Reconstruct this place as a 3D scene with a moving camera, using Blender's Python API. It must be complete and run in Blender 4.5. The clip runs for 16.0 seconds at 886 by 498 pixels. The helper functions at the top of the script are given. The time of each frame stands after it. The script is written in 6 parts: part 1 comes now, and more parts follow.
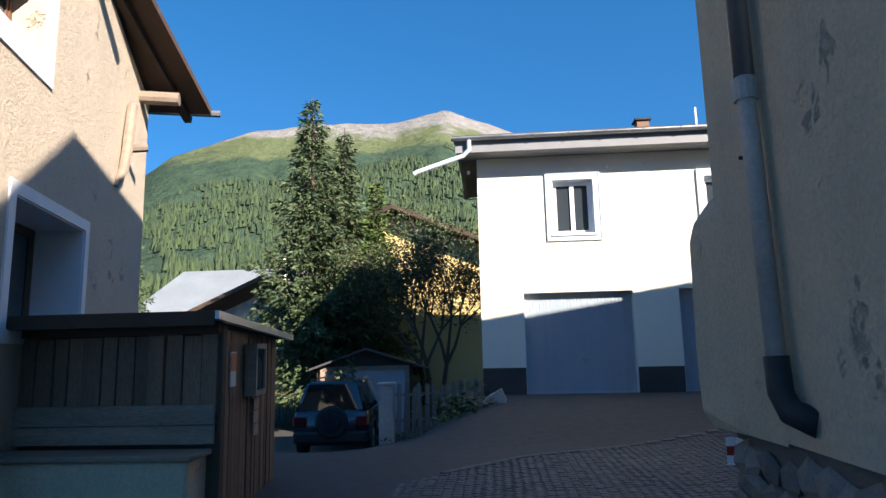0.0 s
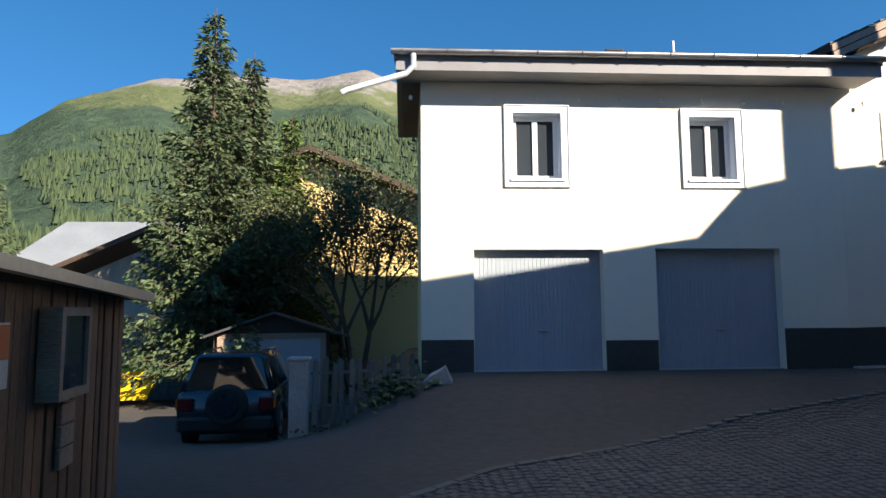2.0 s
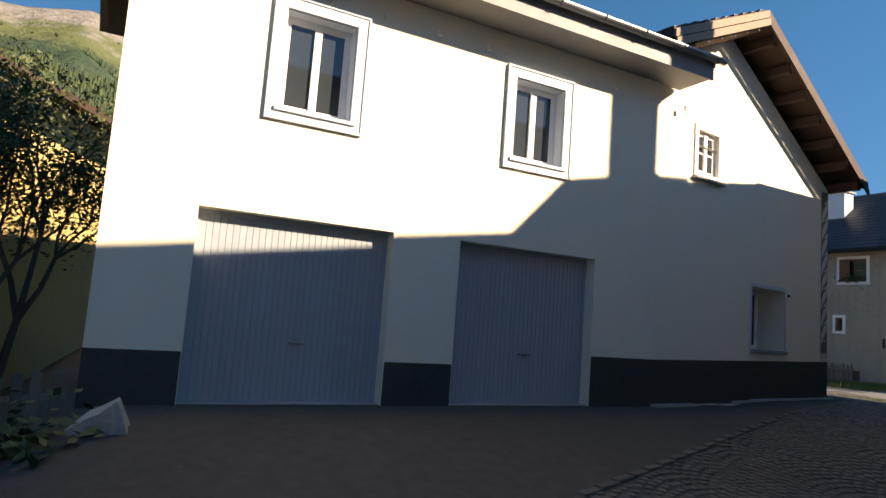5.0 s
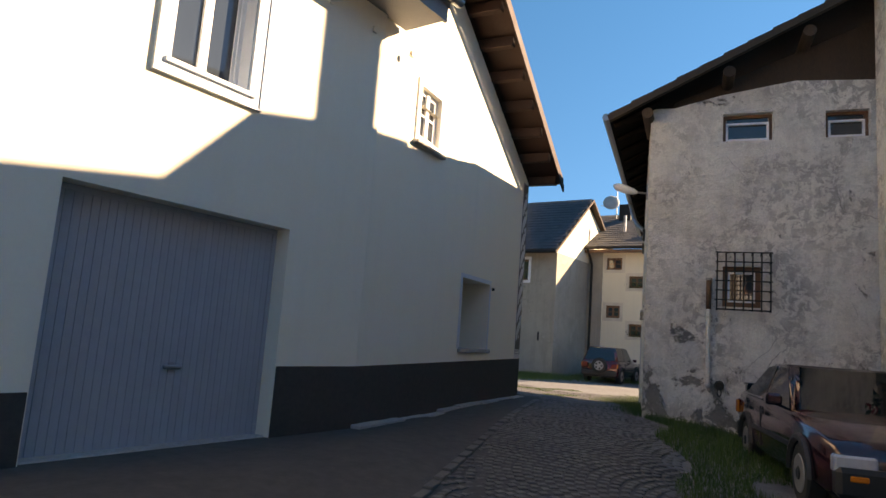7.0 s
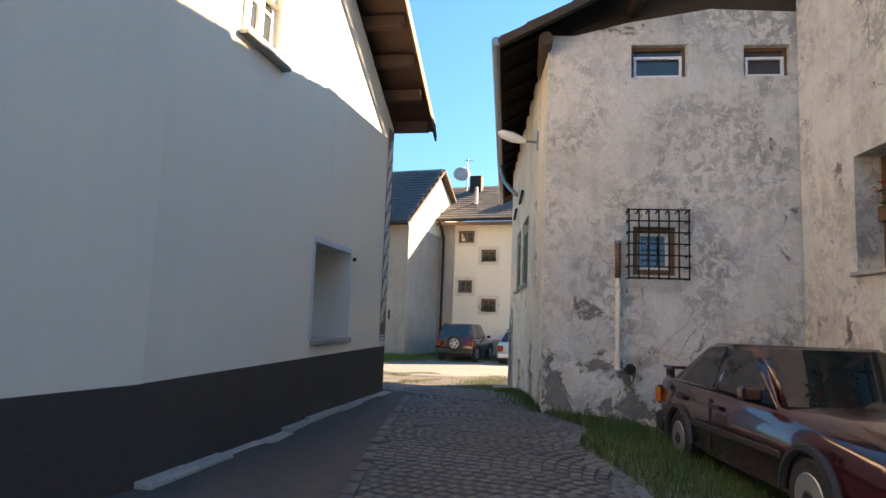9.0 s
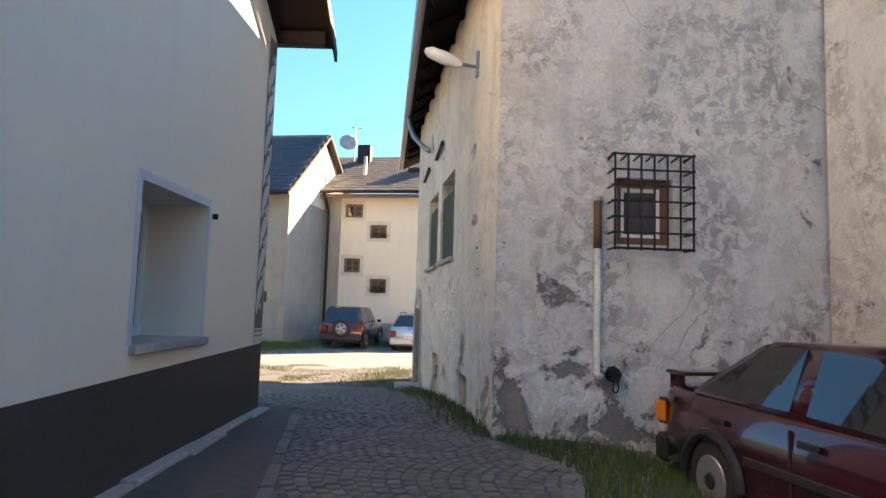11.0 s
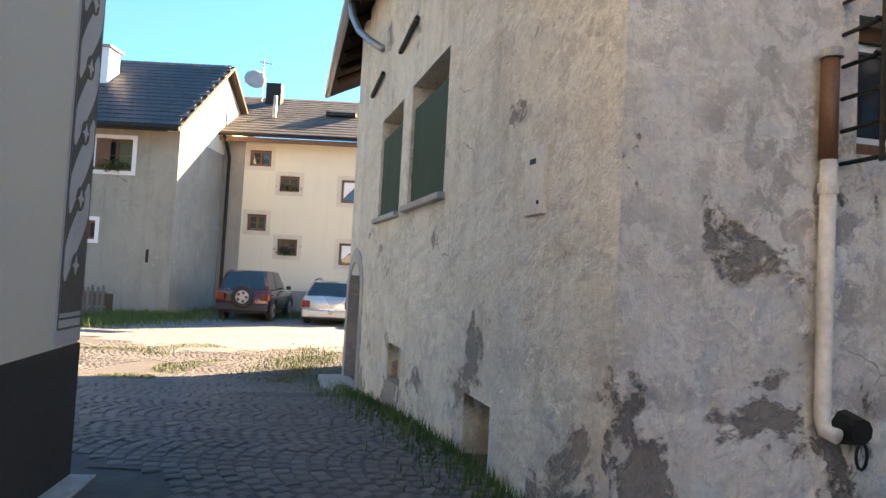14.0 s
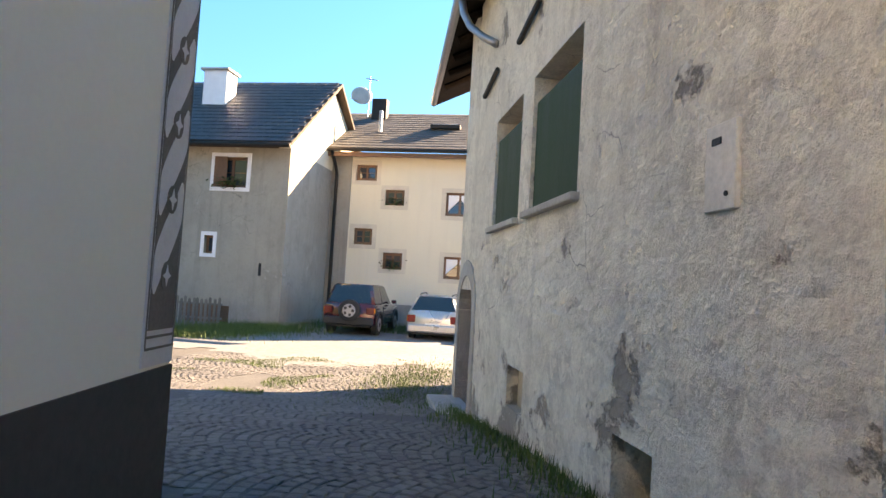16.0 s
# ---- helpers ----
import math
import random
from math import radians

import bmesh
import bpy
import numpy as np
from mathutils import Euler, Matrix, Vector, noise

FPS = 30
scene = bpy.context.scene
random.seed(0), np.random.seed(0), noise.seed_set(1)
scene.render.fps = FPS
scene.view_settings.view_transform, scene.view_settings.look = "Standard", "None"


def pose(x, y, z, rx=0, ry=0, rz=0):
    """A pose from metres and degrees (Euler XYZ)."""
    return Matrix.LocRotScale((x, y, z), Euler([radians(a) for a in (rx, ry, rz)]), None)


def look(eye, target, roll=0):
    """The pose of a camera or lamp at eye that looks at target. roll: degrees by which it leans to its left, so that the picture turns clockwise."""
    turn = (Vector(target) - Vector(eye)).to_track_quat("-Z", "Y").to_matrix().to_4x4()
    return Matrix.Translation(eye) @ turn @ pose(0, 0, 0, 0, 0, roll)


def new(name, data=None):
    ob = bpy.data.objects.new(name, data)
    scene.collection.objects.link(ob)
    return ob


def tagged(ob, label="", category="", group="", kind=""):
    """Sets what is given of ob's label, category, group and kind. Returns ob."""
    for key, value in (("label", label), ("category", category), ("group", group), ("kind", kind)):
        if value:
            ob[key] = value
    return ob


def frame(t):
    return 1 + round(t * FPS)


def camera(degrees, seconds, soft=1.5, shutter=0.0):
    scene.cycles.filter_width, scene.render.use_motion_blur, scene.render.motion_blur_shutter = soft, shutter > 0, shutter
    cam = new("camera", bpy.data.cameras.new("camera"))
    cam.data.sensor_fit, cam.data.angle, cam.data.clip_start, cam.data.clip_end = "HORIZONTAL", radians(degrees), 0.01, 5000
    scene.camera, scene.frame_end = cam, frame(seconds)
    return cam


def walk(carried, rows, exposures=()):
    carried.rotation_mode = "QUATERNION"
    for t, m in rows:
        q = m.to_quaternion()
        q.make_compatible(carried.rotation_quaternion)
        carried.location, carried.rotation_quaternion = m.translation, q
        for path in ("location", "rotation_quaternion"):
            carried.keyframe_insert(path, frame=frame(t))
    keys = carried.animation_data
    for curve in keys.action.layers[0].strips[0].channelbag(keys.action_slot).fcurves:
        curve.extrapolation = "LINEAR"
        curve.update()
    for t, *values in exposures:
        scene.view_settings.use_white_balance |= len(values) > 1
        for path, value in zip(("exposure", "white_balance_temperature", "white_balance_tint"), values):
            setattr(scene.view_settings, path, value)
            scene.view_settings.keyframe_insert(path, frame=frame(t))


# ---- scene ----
cam = camera(70.1, 16.0)
METRES, EYE, TILT, LEAN, TURN = 19.4, 1.5, 0.0, 0.0, 4.5
ROWS = [
    (0.0, 0.0, 0.0, 0.0, 0.2, 9.03, 1.28),
    (0.5, -0.0054, 0.0385, 0.0012, -0.93, 8.36, 1.41),
    (1.0, -0.0101, 0.0761, 0.002, -2.64, 8.14, 1.39),
    (1.5, -0.0133, 0.1096, 0.0026, -5.64, 7.01, 1.1),
    (2.0, -0.0156, 0.1411, 0.003, -7.68, 5.72, 0.33),
    (2.5, -0.0162, 0.1704, 0.0031, -9.45, 5.0, -0.58),
    (3.0, -0.015, 0.2028, 0.0036, -11.77, 4.93, -1.29),
    (5.5, 0.042, 0.3621, 0.0086, -39.49, 7.15, -4.65),
    (6.0, 0.0664, 0.3895, 0.01, -47.08, 8.23, -4.74),
    (6.5, 0.0925, 0.4143, 0.0098, -53.86, 8.85, -4.62),
    (7.0, 0.1221, 0.4357, 0.01, -60.27, 7.7, -4.26),
    (7.5, 0.1508, 0.4545, 0.0111, -65.1, 7.12, -3.38),
    (8.0, 0.1808, 0.4739, 0.0118, -69.16, 6.96, -2.7),
    (10.5, 0.3404, 0.5501, 0.0165, -81.75, 5.53, -1.83),
    (11.0, 0.378, 0.5621, 0.0169, -85.42, 5.11, -1.74),
    (11.5, 0.4147, 0.573, 0.0171, -88.41, 4.55, -2.16),
    (12.0, 0.4523, 0.5832, 0.0173, -91.12, 4.29, -2.6),
    (12.5, 0.4828, 0.5902, 0.0173, -92.8, 3.71, -2.86),
    (13.0, 0.5128, 0.5974, 0.0169, -93.58, 3.75, -2.48),
    (13.5, 0.54, 0.6047, 0.0163, -93.72, 3.18, -2.63),
    (14.0, 0.5635, 0.6106, 0.0158, -94.04, 2.49, -3.03),
    (14.5, 0.5758, 0.6136, 0.0157, -91.47, 1.71, -3.21),
    (15.0, 0.581, 0.6147, 0.0157, -89.48, 2.37, -3.17),
    (15.5, 0.588, 0.6166, 0.0153, -86.55, 2.67, -3.39),
    (16.0, 0.6004, 0.62, 0.015, -84.88, 3.29, -3.32),
]
EXPOSURES = [(0.0, 1.42, 7500, 15), (1.0, 1.28, 7800, 15), (3.0, 1.3, 8600, 16), (5.5, 1.25, 11500, 22), (7.0, 1.8, 13000, 24), (8.0, 2.35, 13800, 25), (10.5, 2.85, 13300, 24), (12.0, 3.0, 13500, 24), (16.0, 3.0, 13500, 24)]
walk(cam, [(t, pose(0, 0, EYE, TILT, LEAN, TURN) @ pose(METRES * x, METRES * y, METRES * z, 90 + pitch, roll, yaw)) for t, x, y, z, yaw, pitch, roll in ROWS], EXPOSURES)

# ---- sky and sun ----
SUN = Vector((0.95, -1.0, 0.69)).normalized()          # towards the sun
world = bpy.data.worlds.new("sky")
scene.world = world
world.use_nodes = True
wn = world.node_tree
sky = wn.nodes.new("ShaderNodeTexSky")
sky.sky_type = "NISHITA"
sky.sun_disc = False
sky.sun_elevation = math.asin(SUN.z)
sky.sun_rotation = math.atan2(SUN.x, SUN.y)
sky.altitude = 1700
sky.air_density, sky.dust_density, sky.ozone_density = 1.0, 0.2, 1.8
way = wn.nodes.new("ShaderNodeTexCoord")
raised = wn.nodes.new("ShaderNodeVectorMath")
raised.inputs[1].default_value = (0, 0, 0.28)      # thin mountain air: the deep blue reaches down to the ridges
wn.links.new(way.outputs["Generated"], raised.inputs[0])
unit = wn.nodes.new("ShaderNodeVectorMath")
unit.operation = "NORMALIZE"
wn.links.new(raised.outputs[0], unit.inputs[0])
wn.links.new(unit.outputs[0], sky.inputs["Vector"])
hs = wn.nodes.new("ShaderNodeHueSaturation")
hs.inputs["Saturation"].default_value = 1.38
wn.links.new(sky.outputs[0], hs.inputs["Color"])
wn.links.new(hs.outputs[0], wn.nodes["Background"].inputs[0])
wn.nodes["Background"].inputs[1].default_value = 0.12
sun = new("sun", bpy.data.lights.new("sun", "SUN"))
sun.data.energy, sun.data.angle, sun.data.color = 5.0, radians(0.5), (1.0, 0.97, 0.93)
sun.matrix_world = look(SUN * 60, (0, 0, 0))


# ---- materials ----
def ramp(nt, fac, stops):
    r = nt.nodes.new("ShaderNodeValToRGB")
    r.color_ramp.elements[0].position, r.color_ramp.elements[1].position = stops[0][0], stops[-1][0]
    for p, c in stops[1:-1]:
        r.color_ramp.elements.new(p)
    for e, (p, c) in zip(r.color_ramp.elements, stops):
        e.position = p
        e.color = (*c, 1) if isinstance(c, tuple) else (c, c, c, 1)
    nt.links.new(fac, r.inputs[0])
    return r.outputs[0]


def noise_tex(nt, vec, scale, detail=5, rough=0.6, dist=0.0):
    n = nt.nodes.new("ShaderNodeTexNoise")
    n.inputs["Scale"].default_value, n.inputs["Detail"].default_value = scale, detail
    n.inputs["Roughness"].default_value, n.inputs["Distortion"].default_value = rough, dist
    nt.links.new(vec, n.inputs["Vector"])
    return n.outputs[0]


def mixed(nt, fac, a, b, mode="MIX"):
    m = nt.nodes.new("ShaderNodeMix")
    m.data_type, m.blend_type = "RGBA", mode
    for sock, v in ((m.inputs[0], fac), (m.inputs[6], a), (m.inputs[7], b)):
        if isinstance(v, (int, float)):
            sock.default_value = v
        elif isinstance(v, tuple):
            sock.default_value = (*v, 1)
        else:
            nt.links.new(v, sock)
    return m.outputs[2]


def base_mat(name):
    m = bpy.data.materials.new(name)
    m.use_nodes = True
    nt = m.node_tree
    return m, nt, nt.nodes["Principled BSDF"], nt.nodes.new("ShaderNodeTexCoord").outputs["Object"]


def bumped(nt, b, height, strength, dist=0.02):
    n = nt.nodes.new("ShaderNodeBump")
    n.inputs["Strength"].default_value, n.inputs["Distance"].default_value = strength, dist
    nt.links.new(height, n.inputs["Height"])
    nt.links.new(n.outputs[0], b.inputs["Normal"])


def plain(name, col, rough=0.6, metal=0.0, grain=0.15, scale=8.0, bump=0.1, stretch=(1, 1, 1), vary=0.0, coat=0.0):
    """A surface of one colour with fine and coarse variation."""
    m, nt, b, co = base_mat(name)
    mp = nt.nodes.new("ShaderNodeMapping")
    mp.inputs["Scale"].default_value = stretch
    nt.links.new(co, mp.inputs[0])
    fine, coarse = noise_tex(nt, mp.outputs[0], scale * 6, 4), noise_tex(nt, mp.outputs[0], scale * 0.4, 5)
    lo, hi = tuple(c * (1 - grain) for c in col), tuple(min(1, c * (1 + grain)) for c in col)
    c = ramp(nt, coarse, [(0.3, lo), (0.7, hi)])
    c = mixed(nt, grain * 1.5, c, ramp(nt, fine, [(0.3, tuple(v * 0.55 for v in col)), (0.7, tuple(min(1, v * 1.3) for v in col))]))
    if vary:
        oi = nt.nodes.new("ShaderNodeObjectInfo")
        c = mixed(nt, 1.0, c, ramp(nt, oi.outputs["Random"], [(0, 1 - vary), (1, 1.0)]), "MULTIPLY")
    nt.links.new(c, b.inputs["Base Color"])
    nt.links.new(ramp(nt, coarse, [(0.2, max(0.02, rough - 0.1)), (0.8, min(1, rough + 0.1))]), b.inputs["Roughness"])
    b.inputs["Metallic"].default_value = metal
    b.inputs["Coat Weight"].default_value = coat
    if bump:
        bumped(nt, b, fine, bump)
    return m


def plaster(name, col, stain, patch, amount=0.5, scale=1.0, bump=0.5, streak=0.3, foot=0.0, grain=0.35, flakes=0.0):
    """Weathered render: stains, patches where the top coat is gone, drip streaks, trowel relief."""
    m, nt, b, co = base_mat(name)
    big, mid, fine = noise_tex(nt, co, 0.55 * scale, 7, 0.65), noise_tex(nt, co, 2.3 * scale, 8, 0.7, 0.4), noise_tex(nt, co, 30, 5, 0.7)
    c = mixed(nt, ramp(nt, mid, [(0.35, 0.0), (0.7, 0.8)]), col, tuple(a * 0.55 + s * 0.45 for a, s in zip(col, stain)))
    c = mixed(nt, ramp(nt, big, [(0.42, 0.0), (0.72, amount)]), c, stain)
    mp = nt.nodes.new("ShaderNodeMapping")
    mp.inputs["Scale"].default_value = (2.2, 2.2, 0.16)
    nt.links.new(co, mp.inputs[0])
    drip = noise_tex(nt, mp.outputs[0], 1.6, 6, 0.65)
    c = mixed(nt, ramp(nt, drip, [(0.5, 0.0), (0.75, streak)]), c, tuple(v * 0.6 for v in stain))
    hole = noise_tex(nt, co, 1.5 * scale, 9, 0.72, 0.3)
    if foot:
        sep = nt.nodes.new("ShaderNodeSeparateXYZ")
        nt.links.new(co, sep.inputs[0])
        mr = nt.nodes.new("ShaderNodeMapRange")
        mr.inputs[1].default_value, mr.inputs[2].default_value = 2.6, 0.4
        mr.inputs[3].default_value, mr.inputs[4].default_value = 0.0, foot
        nt.links.new(sep.outputs[2], mr.inputs[0])
        ad = nt.nodes.new("ShaderNodeMath")
        nt.links.new(hole, ad.inputs[0])
        nt.links.new(mr.outputs[0], ad.inputs[1])
        hole = ad.outputs[0]
    gone = ramp(nt, hole, [(0.62, 0.0), (0.655, 1.0)])
    c = mixed(nt, gone, c, patch)
    if flakes:
        fl = noise_tex(nt, co, 6.5, 8, 0.75, 0.5)
        zone = ramp(nt, noise_tex(nt, co, 0.8, 4, 0.6, 0.8), [(0.42, 0.0), (0.62, flakes)])
        c = mixed(nt, zone, c, mixed(nt, ramp(nt, fl, [(0.47, 0.0), (0.53, 1.0)]), c, tuple(v * 0.8 for v in patch)))
        dark = ramp(nt, noise_tex(nt, co, 0.9, 8, 0.7, 1.2), [(0.5, 0.0), (0.68, 0.35)])
        c = mixed(nt, dark, c, tuple(v * 0.75 for v in stain))
        pits = ramp(nt, noise_tex(nt, co, 15, 7, 0.78, 0.8), [(0.56, 0.0), (0.66, 0.4)])
        c = mixed(nt, pits, c, tuple(v * 0.55 for v in stain))
        warp = nt.nodes.new("ShaderNodeMix")
        warp.data_type = "VECTOR"
        warp.inputs[0].default_value = 0.22
        jit = nt.nodes.new("ShaderNodeTexNoise")
        jit.inputs["Scale"].default_value, jit.inputs["Detail"].default_value = 2.2, 6
        nt.links.new(co, jit.inputs["Vector"])
        nt.links.new(co, warp.inputs[4])
        nt.links.new(jit.outputs[1], warp.inputs[5])
        vor = nt.nodes.new("ShaderNodeTexVoronoi")
        vor.feature = "DISTANCE_TO_EDGE"
        vor.inputs["Scale"].default_value = 1.5
        nt.links.new(warp.outputs[1], vor.inputs["Vector"])
        line = ramp(nt, vor.outputs["Distance"], [(0.0, 1.0), (0.006, 0.0)])
        some = ramp(nt, noise_tex(nt, co, 0.9, 3), [(0.5, 0.0), (0.6, 0.8)])
        c = mixed(nt, mixed(nt, 1.0, line, some, "MULTIPLY"), c, tuple(v * 0.35 for v in stain))
    c = mixed(nt, grain, c, ramp(nt, fine, [(0.3, 0.45), (0.65, 1.0)]), "MULTIPLY")
    nt.links.new(c, b.inputs["Base Color"])
    b.inputs["Roughness"].default_value = 0.92
    h = mixed(nt, 0.4, mixed(nt, 0.35, mixed(nt, 0.5, mid, noise_tex(nt, co, 9, 6, 0.75, 0.6)), fine), ramp(nt, gone, [(0, 0.7), (1, 0.1)]))
    bumped(nt, b, h, bump, 0.09)
    return m


def glassy(name, tint=(0.03, 0.04, 0.05)):
    m, nt, b, co = base_mat(name)
    b.inputs["Base Color"].default_value = (*tint, 1)
    b.inputs["Roughness"].default_value = 0.03
    b.inputs["Specular IOR Level"].default_value = 0.9
    bumped(nt, b, noise_tex(nt, co, 1.3, 2), 0.02, 0.02)
    return m


def stone_mix(name, cols, rough=0.85, bump=0.4, scale=9):
    m, nt, b, co = base_mat(name)
    oi, ge = nt.nodes.new("ShaderNodeObjectInfo"), nt.nodes.new("ShaderNodeNewGeometry")
    ad = nt.nodes.new("ShaderNodeMath")
    nt.links.new(oi.outputs["Random"], ad.inputs[0])
    nt.links.new(ge.outputs["Random Per Island"], ad.inputs[1])
    fr = nt.nodes.new("ShaderNodeMath")
    fr.operation = "FRACT"
    nt.links.new(ad.outputs[0], fr.inputs[0])
    n = len(cols) - 1
    c = ramp(nt, fr.outputs[0], [(i / n, k) for i, k in enumerate(cols)])
    big, fine = noise_tex(nt, co, 0.5, 5), noise_tex(nt, co, scale * 5, 5, 0.7)
    c = mixed(nt, 0.7, c, ramp(nt, big, [(0.35, 0.6), (0.7, 1.0)]), "MULTIPLY")
    c = mixed(nt, 0.5, c, ramp(nt, fine, [(0.3, 0.4), (0.7, 1.0)]), "MULTIPLY")
    nt.links.new(c, b.inputs["Base Color"])
    b.inputs["Roughness"].default_value = rough
    bumped(nt, b, fine, bump, 0.01)
    return m


M_WHITE = plaster("cream_render", (0.80, 0.755, 0.635), (0.74, 0.70, 0.59), (0.78, 0.735, 0.62), 0.3, 0.6, 0.03, 0.08, grain=0.05)
M_GREYPLINTH = plain("grey_plinth_paint", (0.050, 0.045, 0.043), 0.8, grain=0.25, scale=3, bump=0.15)
M_OLD = plaster("weathered_lime_render", (0.86, 0.83, 0.76), (0.54, 0.505, 0.455), (0.25, 0.235, 0.215), 0.5, 1.0, 1.0, 0.3, 0.16, flakes=0.6)
M_OLDN = plaster("cream_lime_render", (0.88, 0.835, 0.72), (0.56, 0.515, 0.44), (0.34, 0.31, 0.27), 0.5, 0.8, 1.0, 0.35, 0.10, flakes=0.35)
# Near-black: the deep shade under the eave is put into the timber colour.
M_ROOFWOOD = plain("eave_shade_timber", (0.014, 0.010, 0.008), 0.85, grain=0.35, scale=5, bump=0.3)
M_ROOFWOOD.node_tree.nodes["Principled BSDF"].inputs["Specular IOR Level"].default_value = 0.05   # hardly any gloss, so the underside doesn't mirror the bright yard
M_EAVE = plain("grey_eave_paint", (0.20, 0.21, 0.225), 0.6, grain=0.1)
M_SHELTER = plain("brown_weathered_board", (0.25, 0.148, 0.096), 0.8, grain=0.45, scale=5, bump=0.6, stretch=(4, 4, 0.5), vary=0.45)
M_PVC = plain("aged_white_pipe", (0.60, 0.57, 0.51), 0.5, grain=0.22, scale=5, bump=0.1)
M_TAN = plaster("tan_rough_render", (0.62, 0.50, 0.35), (0.47, 0.385, 0.28), (0.44, 0.37, 0.275), 0.5, 1.4, 0.8, 0.2)
M_LEFT = plaster("beige_rough_render", (0.60, 0.51, 0.40), (0.50, 0.43, 0.34), (0.52, 0.45, 0.36), 0.4, 1.5, 0.9, 0.15)
M_B1 = plaster("grey_old_render", (0.40, 0.37, 0.31), (0.26, 0.245, 0.215), (0.50, 0.48, 0.43), 0.8, 0.6, 0.6, 0.4, flakes=0.3)
M_BEIGE = plaster("pale_cream_render", (0.74, 0.68, 0.54), (0.68, 0.62, 0.50), (0.7, 0.64, 0.52), 0.3, 0.4, 0.08, 0.1, grain=0.1)
M_SURROUND = plain("beige_window_surround", (0.60, 0.54, 0.44), 0.85, scale=4)
M_YELLOW = plaster("yellow_render", (0.75, 0.58, 0.26), (0.66, 0.5, 0.24), (0.7, 0.55, 0.28), 0.3, 0.5, 0.2, 0.1)
M_WPAINT = plain("white_paint", (0.78, 0.79, 0.80), 0.55, grain=0.05, bump=0.05)
M_BPAINT = plain("pale_blue_white_paint", (0.52, 0.59, 0.65), 0.6, grain=0.06, bump=0.05)
M_GDOOR = plain("blue_grey_door_paint", (0.30, 0.36, 0.41), 0.5, grain=0.06, scale=2, bump=0.04, vary=0.06)
M_GLASS = glassy("window_glass")
# Near-black colour standing in for the shade of unlit rooms.
M_DARK = plain("painted_interior_shade", (0.02, 0.02, 0.022), 0.9, bump=0)
M_WOOD = plain("weathered_dark_wood", (0.075, 0.047, 0.032), 0.8, grain=0.4, scale=5, bump=0.5, stretch=(4, 4, 0.5), vary=0.4)
M_WOODH = plain("weathered_grey_wood", (0.31, 0.245, 0.19), 0.8, grain=0.4, scale=5, bump=0.5, stretch=(0.5, 4, 4), vary=0.35)
M_PICKET = plain("silvered_fence_wood", (0.20, 0.185, 0.165), 0.85, grain=0.35, scale=6, bump=0.4, stretch=(4, 4, 0.5), vary=0.4)
M_BROWN = plain("brown_stained_wood", (0.16, 0.075, 0.04), 0.6, grain=0.3, scale=6, bump=0.2, stretch=(3, 3, 0.6))
M_REDWOOD = plain("reddish_roof_timber", (0.042, 0.018, 0.013), 0.7, grain=0.3, scale=5, bump=0.3, vary=0.2)
M_GREYBOARD = plain("weathered_fascia_board", (0.30, 0.22, 0.17), 0.8, grain=0.35, scale=6, bump=0.3)
M_ROOF = stone_mix("dark_slate_tiles", [(0.045, 0.047, 0.05), (0.075, 0.075, 0.08), (0.055, 0.058, 0.065)], 0.6)
M_ROOFG = stone_mix("grey_roof_tiles", [(0.10, 0.097, 0.094), (0.14, 0.136, 0.132), (0.12, 0.117, 0.114)], 0.95)
M_ZINC = plain("zinc_sheet", (0.32, 0.34, 0.36), 0.42, 0.8, grain=0.15, scale=3, bump=0.05)
M_METALROOF = plain("grey_metal_roof", (0.30, 0.33, 0.34), 0.5, 0.3, grain=0.12, scale=1, bump=0.05)
M_IRON = plain("black_wrought_iron", (0.03, 0.027, 0.025), 0.6, 0.6, grain=0.3, scale=20, bump=0.3)
M_PIPEGREY = plain("grey_pipe_paint", (0.40, 0.375, 0.34), 0.55, grain=0.2, scale=6, bump=0.1)
M_BLACK = plain("black_rubber", (0.022, 0.022, 0.023), 0.7, grain=0.2, bump=0.2)
M_SHUT = plain("dark_green_shutter_paint", (0.014, 0.042, 0.013), 0.75, grain=0.2, scale=4, bump=0.15, stretch=(3, 3, 0.5))
M_CONC = plain("pale_concrete", (0.36, 0.35, 0.33), 0.85, grain=0.25, scale=4, bump=0.4)
M_ASPH = plain("old_asphalt", (0.062, 0.06, 0.058), 0.85, grain=0.3, scale=1.2, bump=0.5)
M_JOINT = plain("sandy_joint", (0.066, 0.068, 0.07), 0.95, grain=0.35, scale=3, bump=0.5)
M_COBBLE = stone_mix("grey_porphyry_cobble", [(0.095, 0.092, 0.09), (0.135, 0.131, 0.127), (0.115, 0.112, 0.108), (0.165, 0.16, 0.155)], 0.7)
M_RUBBLE = stone_mix("rubble_stone", [(0.20, 0.17, 0.14), (0.30, 0.27, 0.23), (0.16, 0.15, 0.14)], 0.9, 0.8)
M_EARTH = plain("earth_and_gravel", (0.14, 0.146, 0.15), 0.95, grain=0.4, scale=1.0, bump=0.8)
M_GRASS = stone_mix("grass_blades", [(0.045, 0.10, 0.014), (0.085, 0.155, 0.024), (0.065, 0.13, 0.02)], 0.7, 0.0)


# ---- mesh tools ----
WORLD_OF = {}


def thing(name, at, label, category, group="", kind=""):
    ob = new(name)
    ob.empty_display_size = 0.2
    ob.matrix_basis = Matrix.Translation(at)
    WORLD_OF[ob.name] = Matrix.Translation(at)
    return tagged(ob, label, category, group, kind)


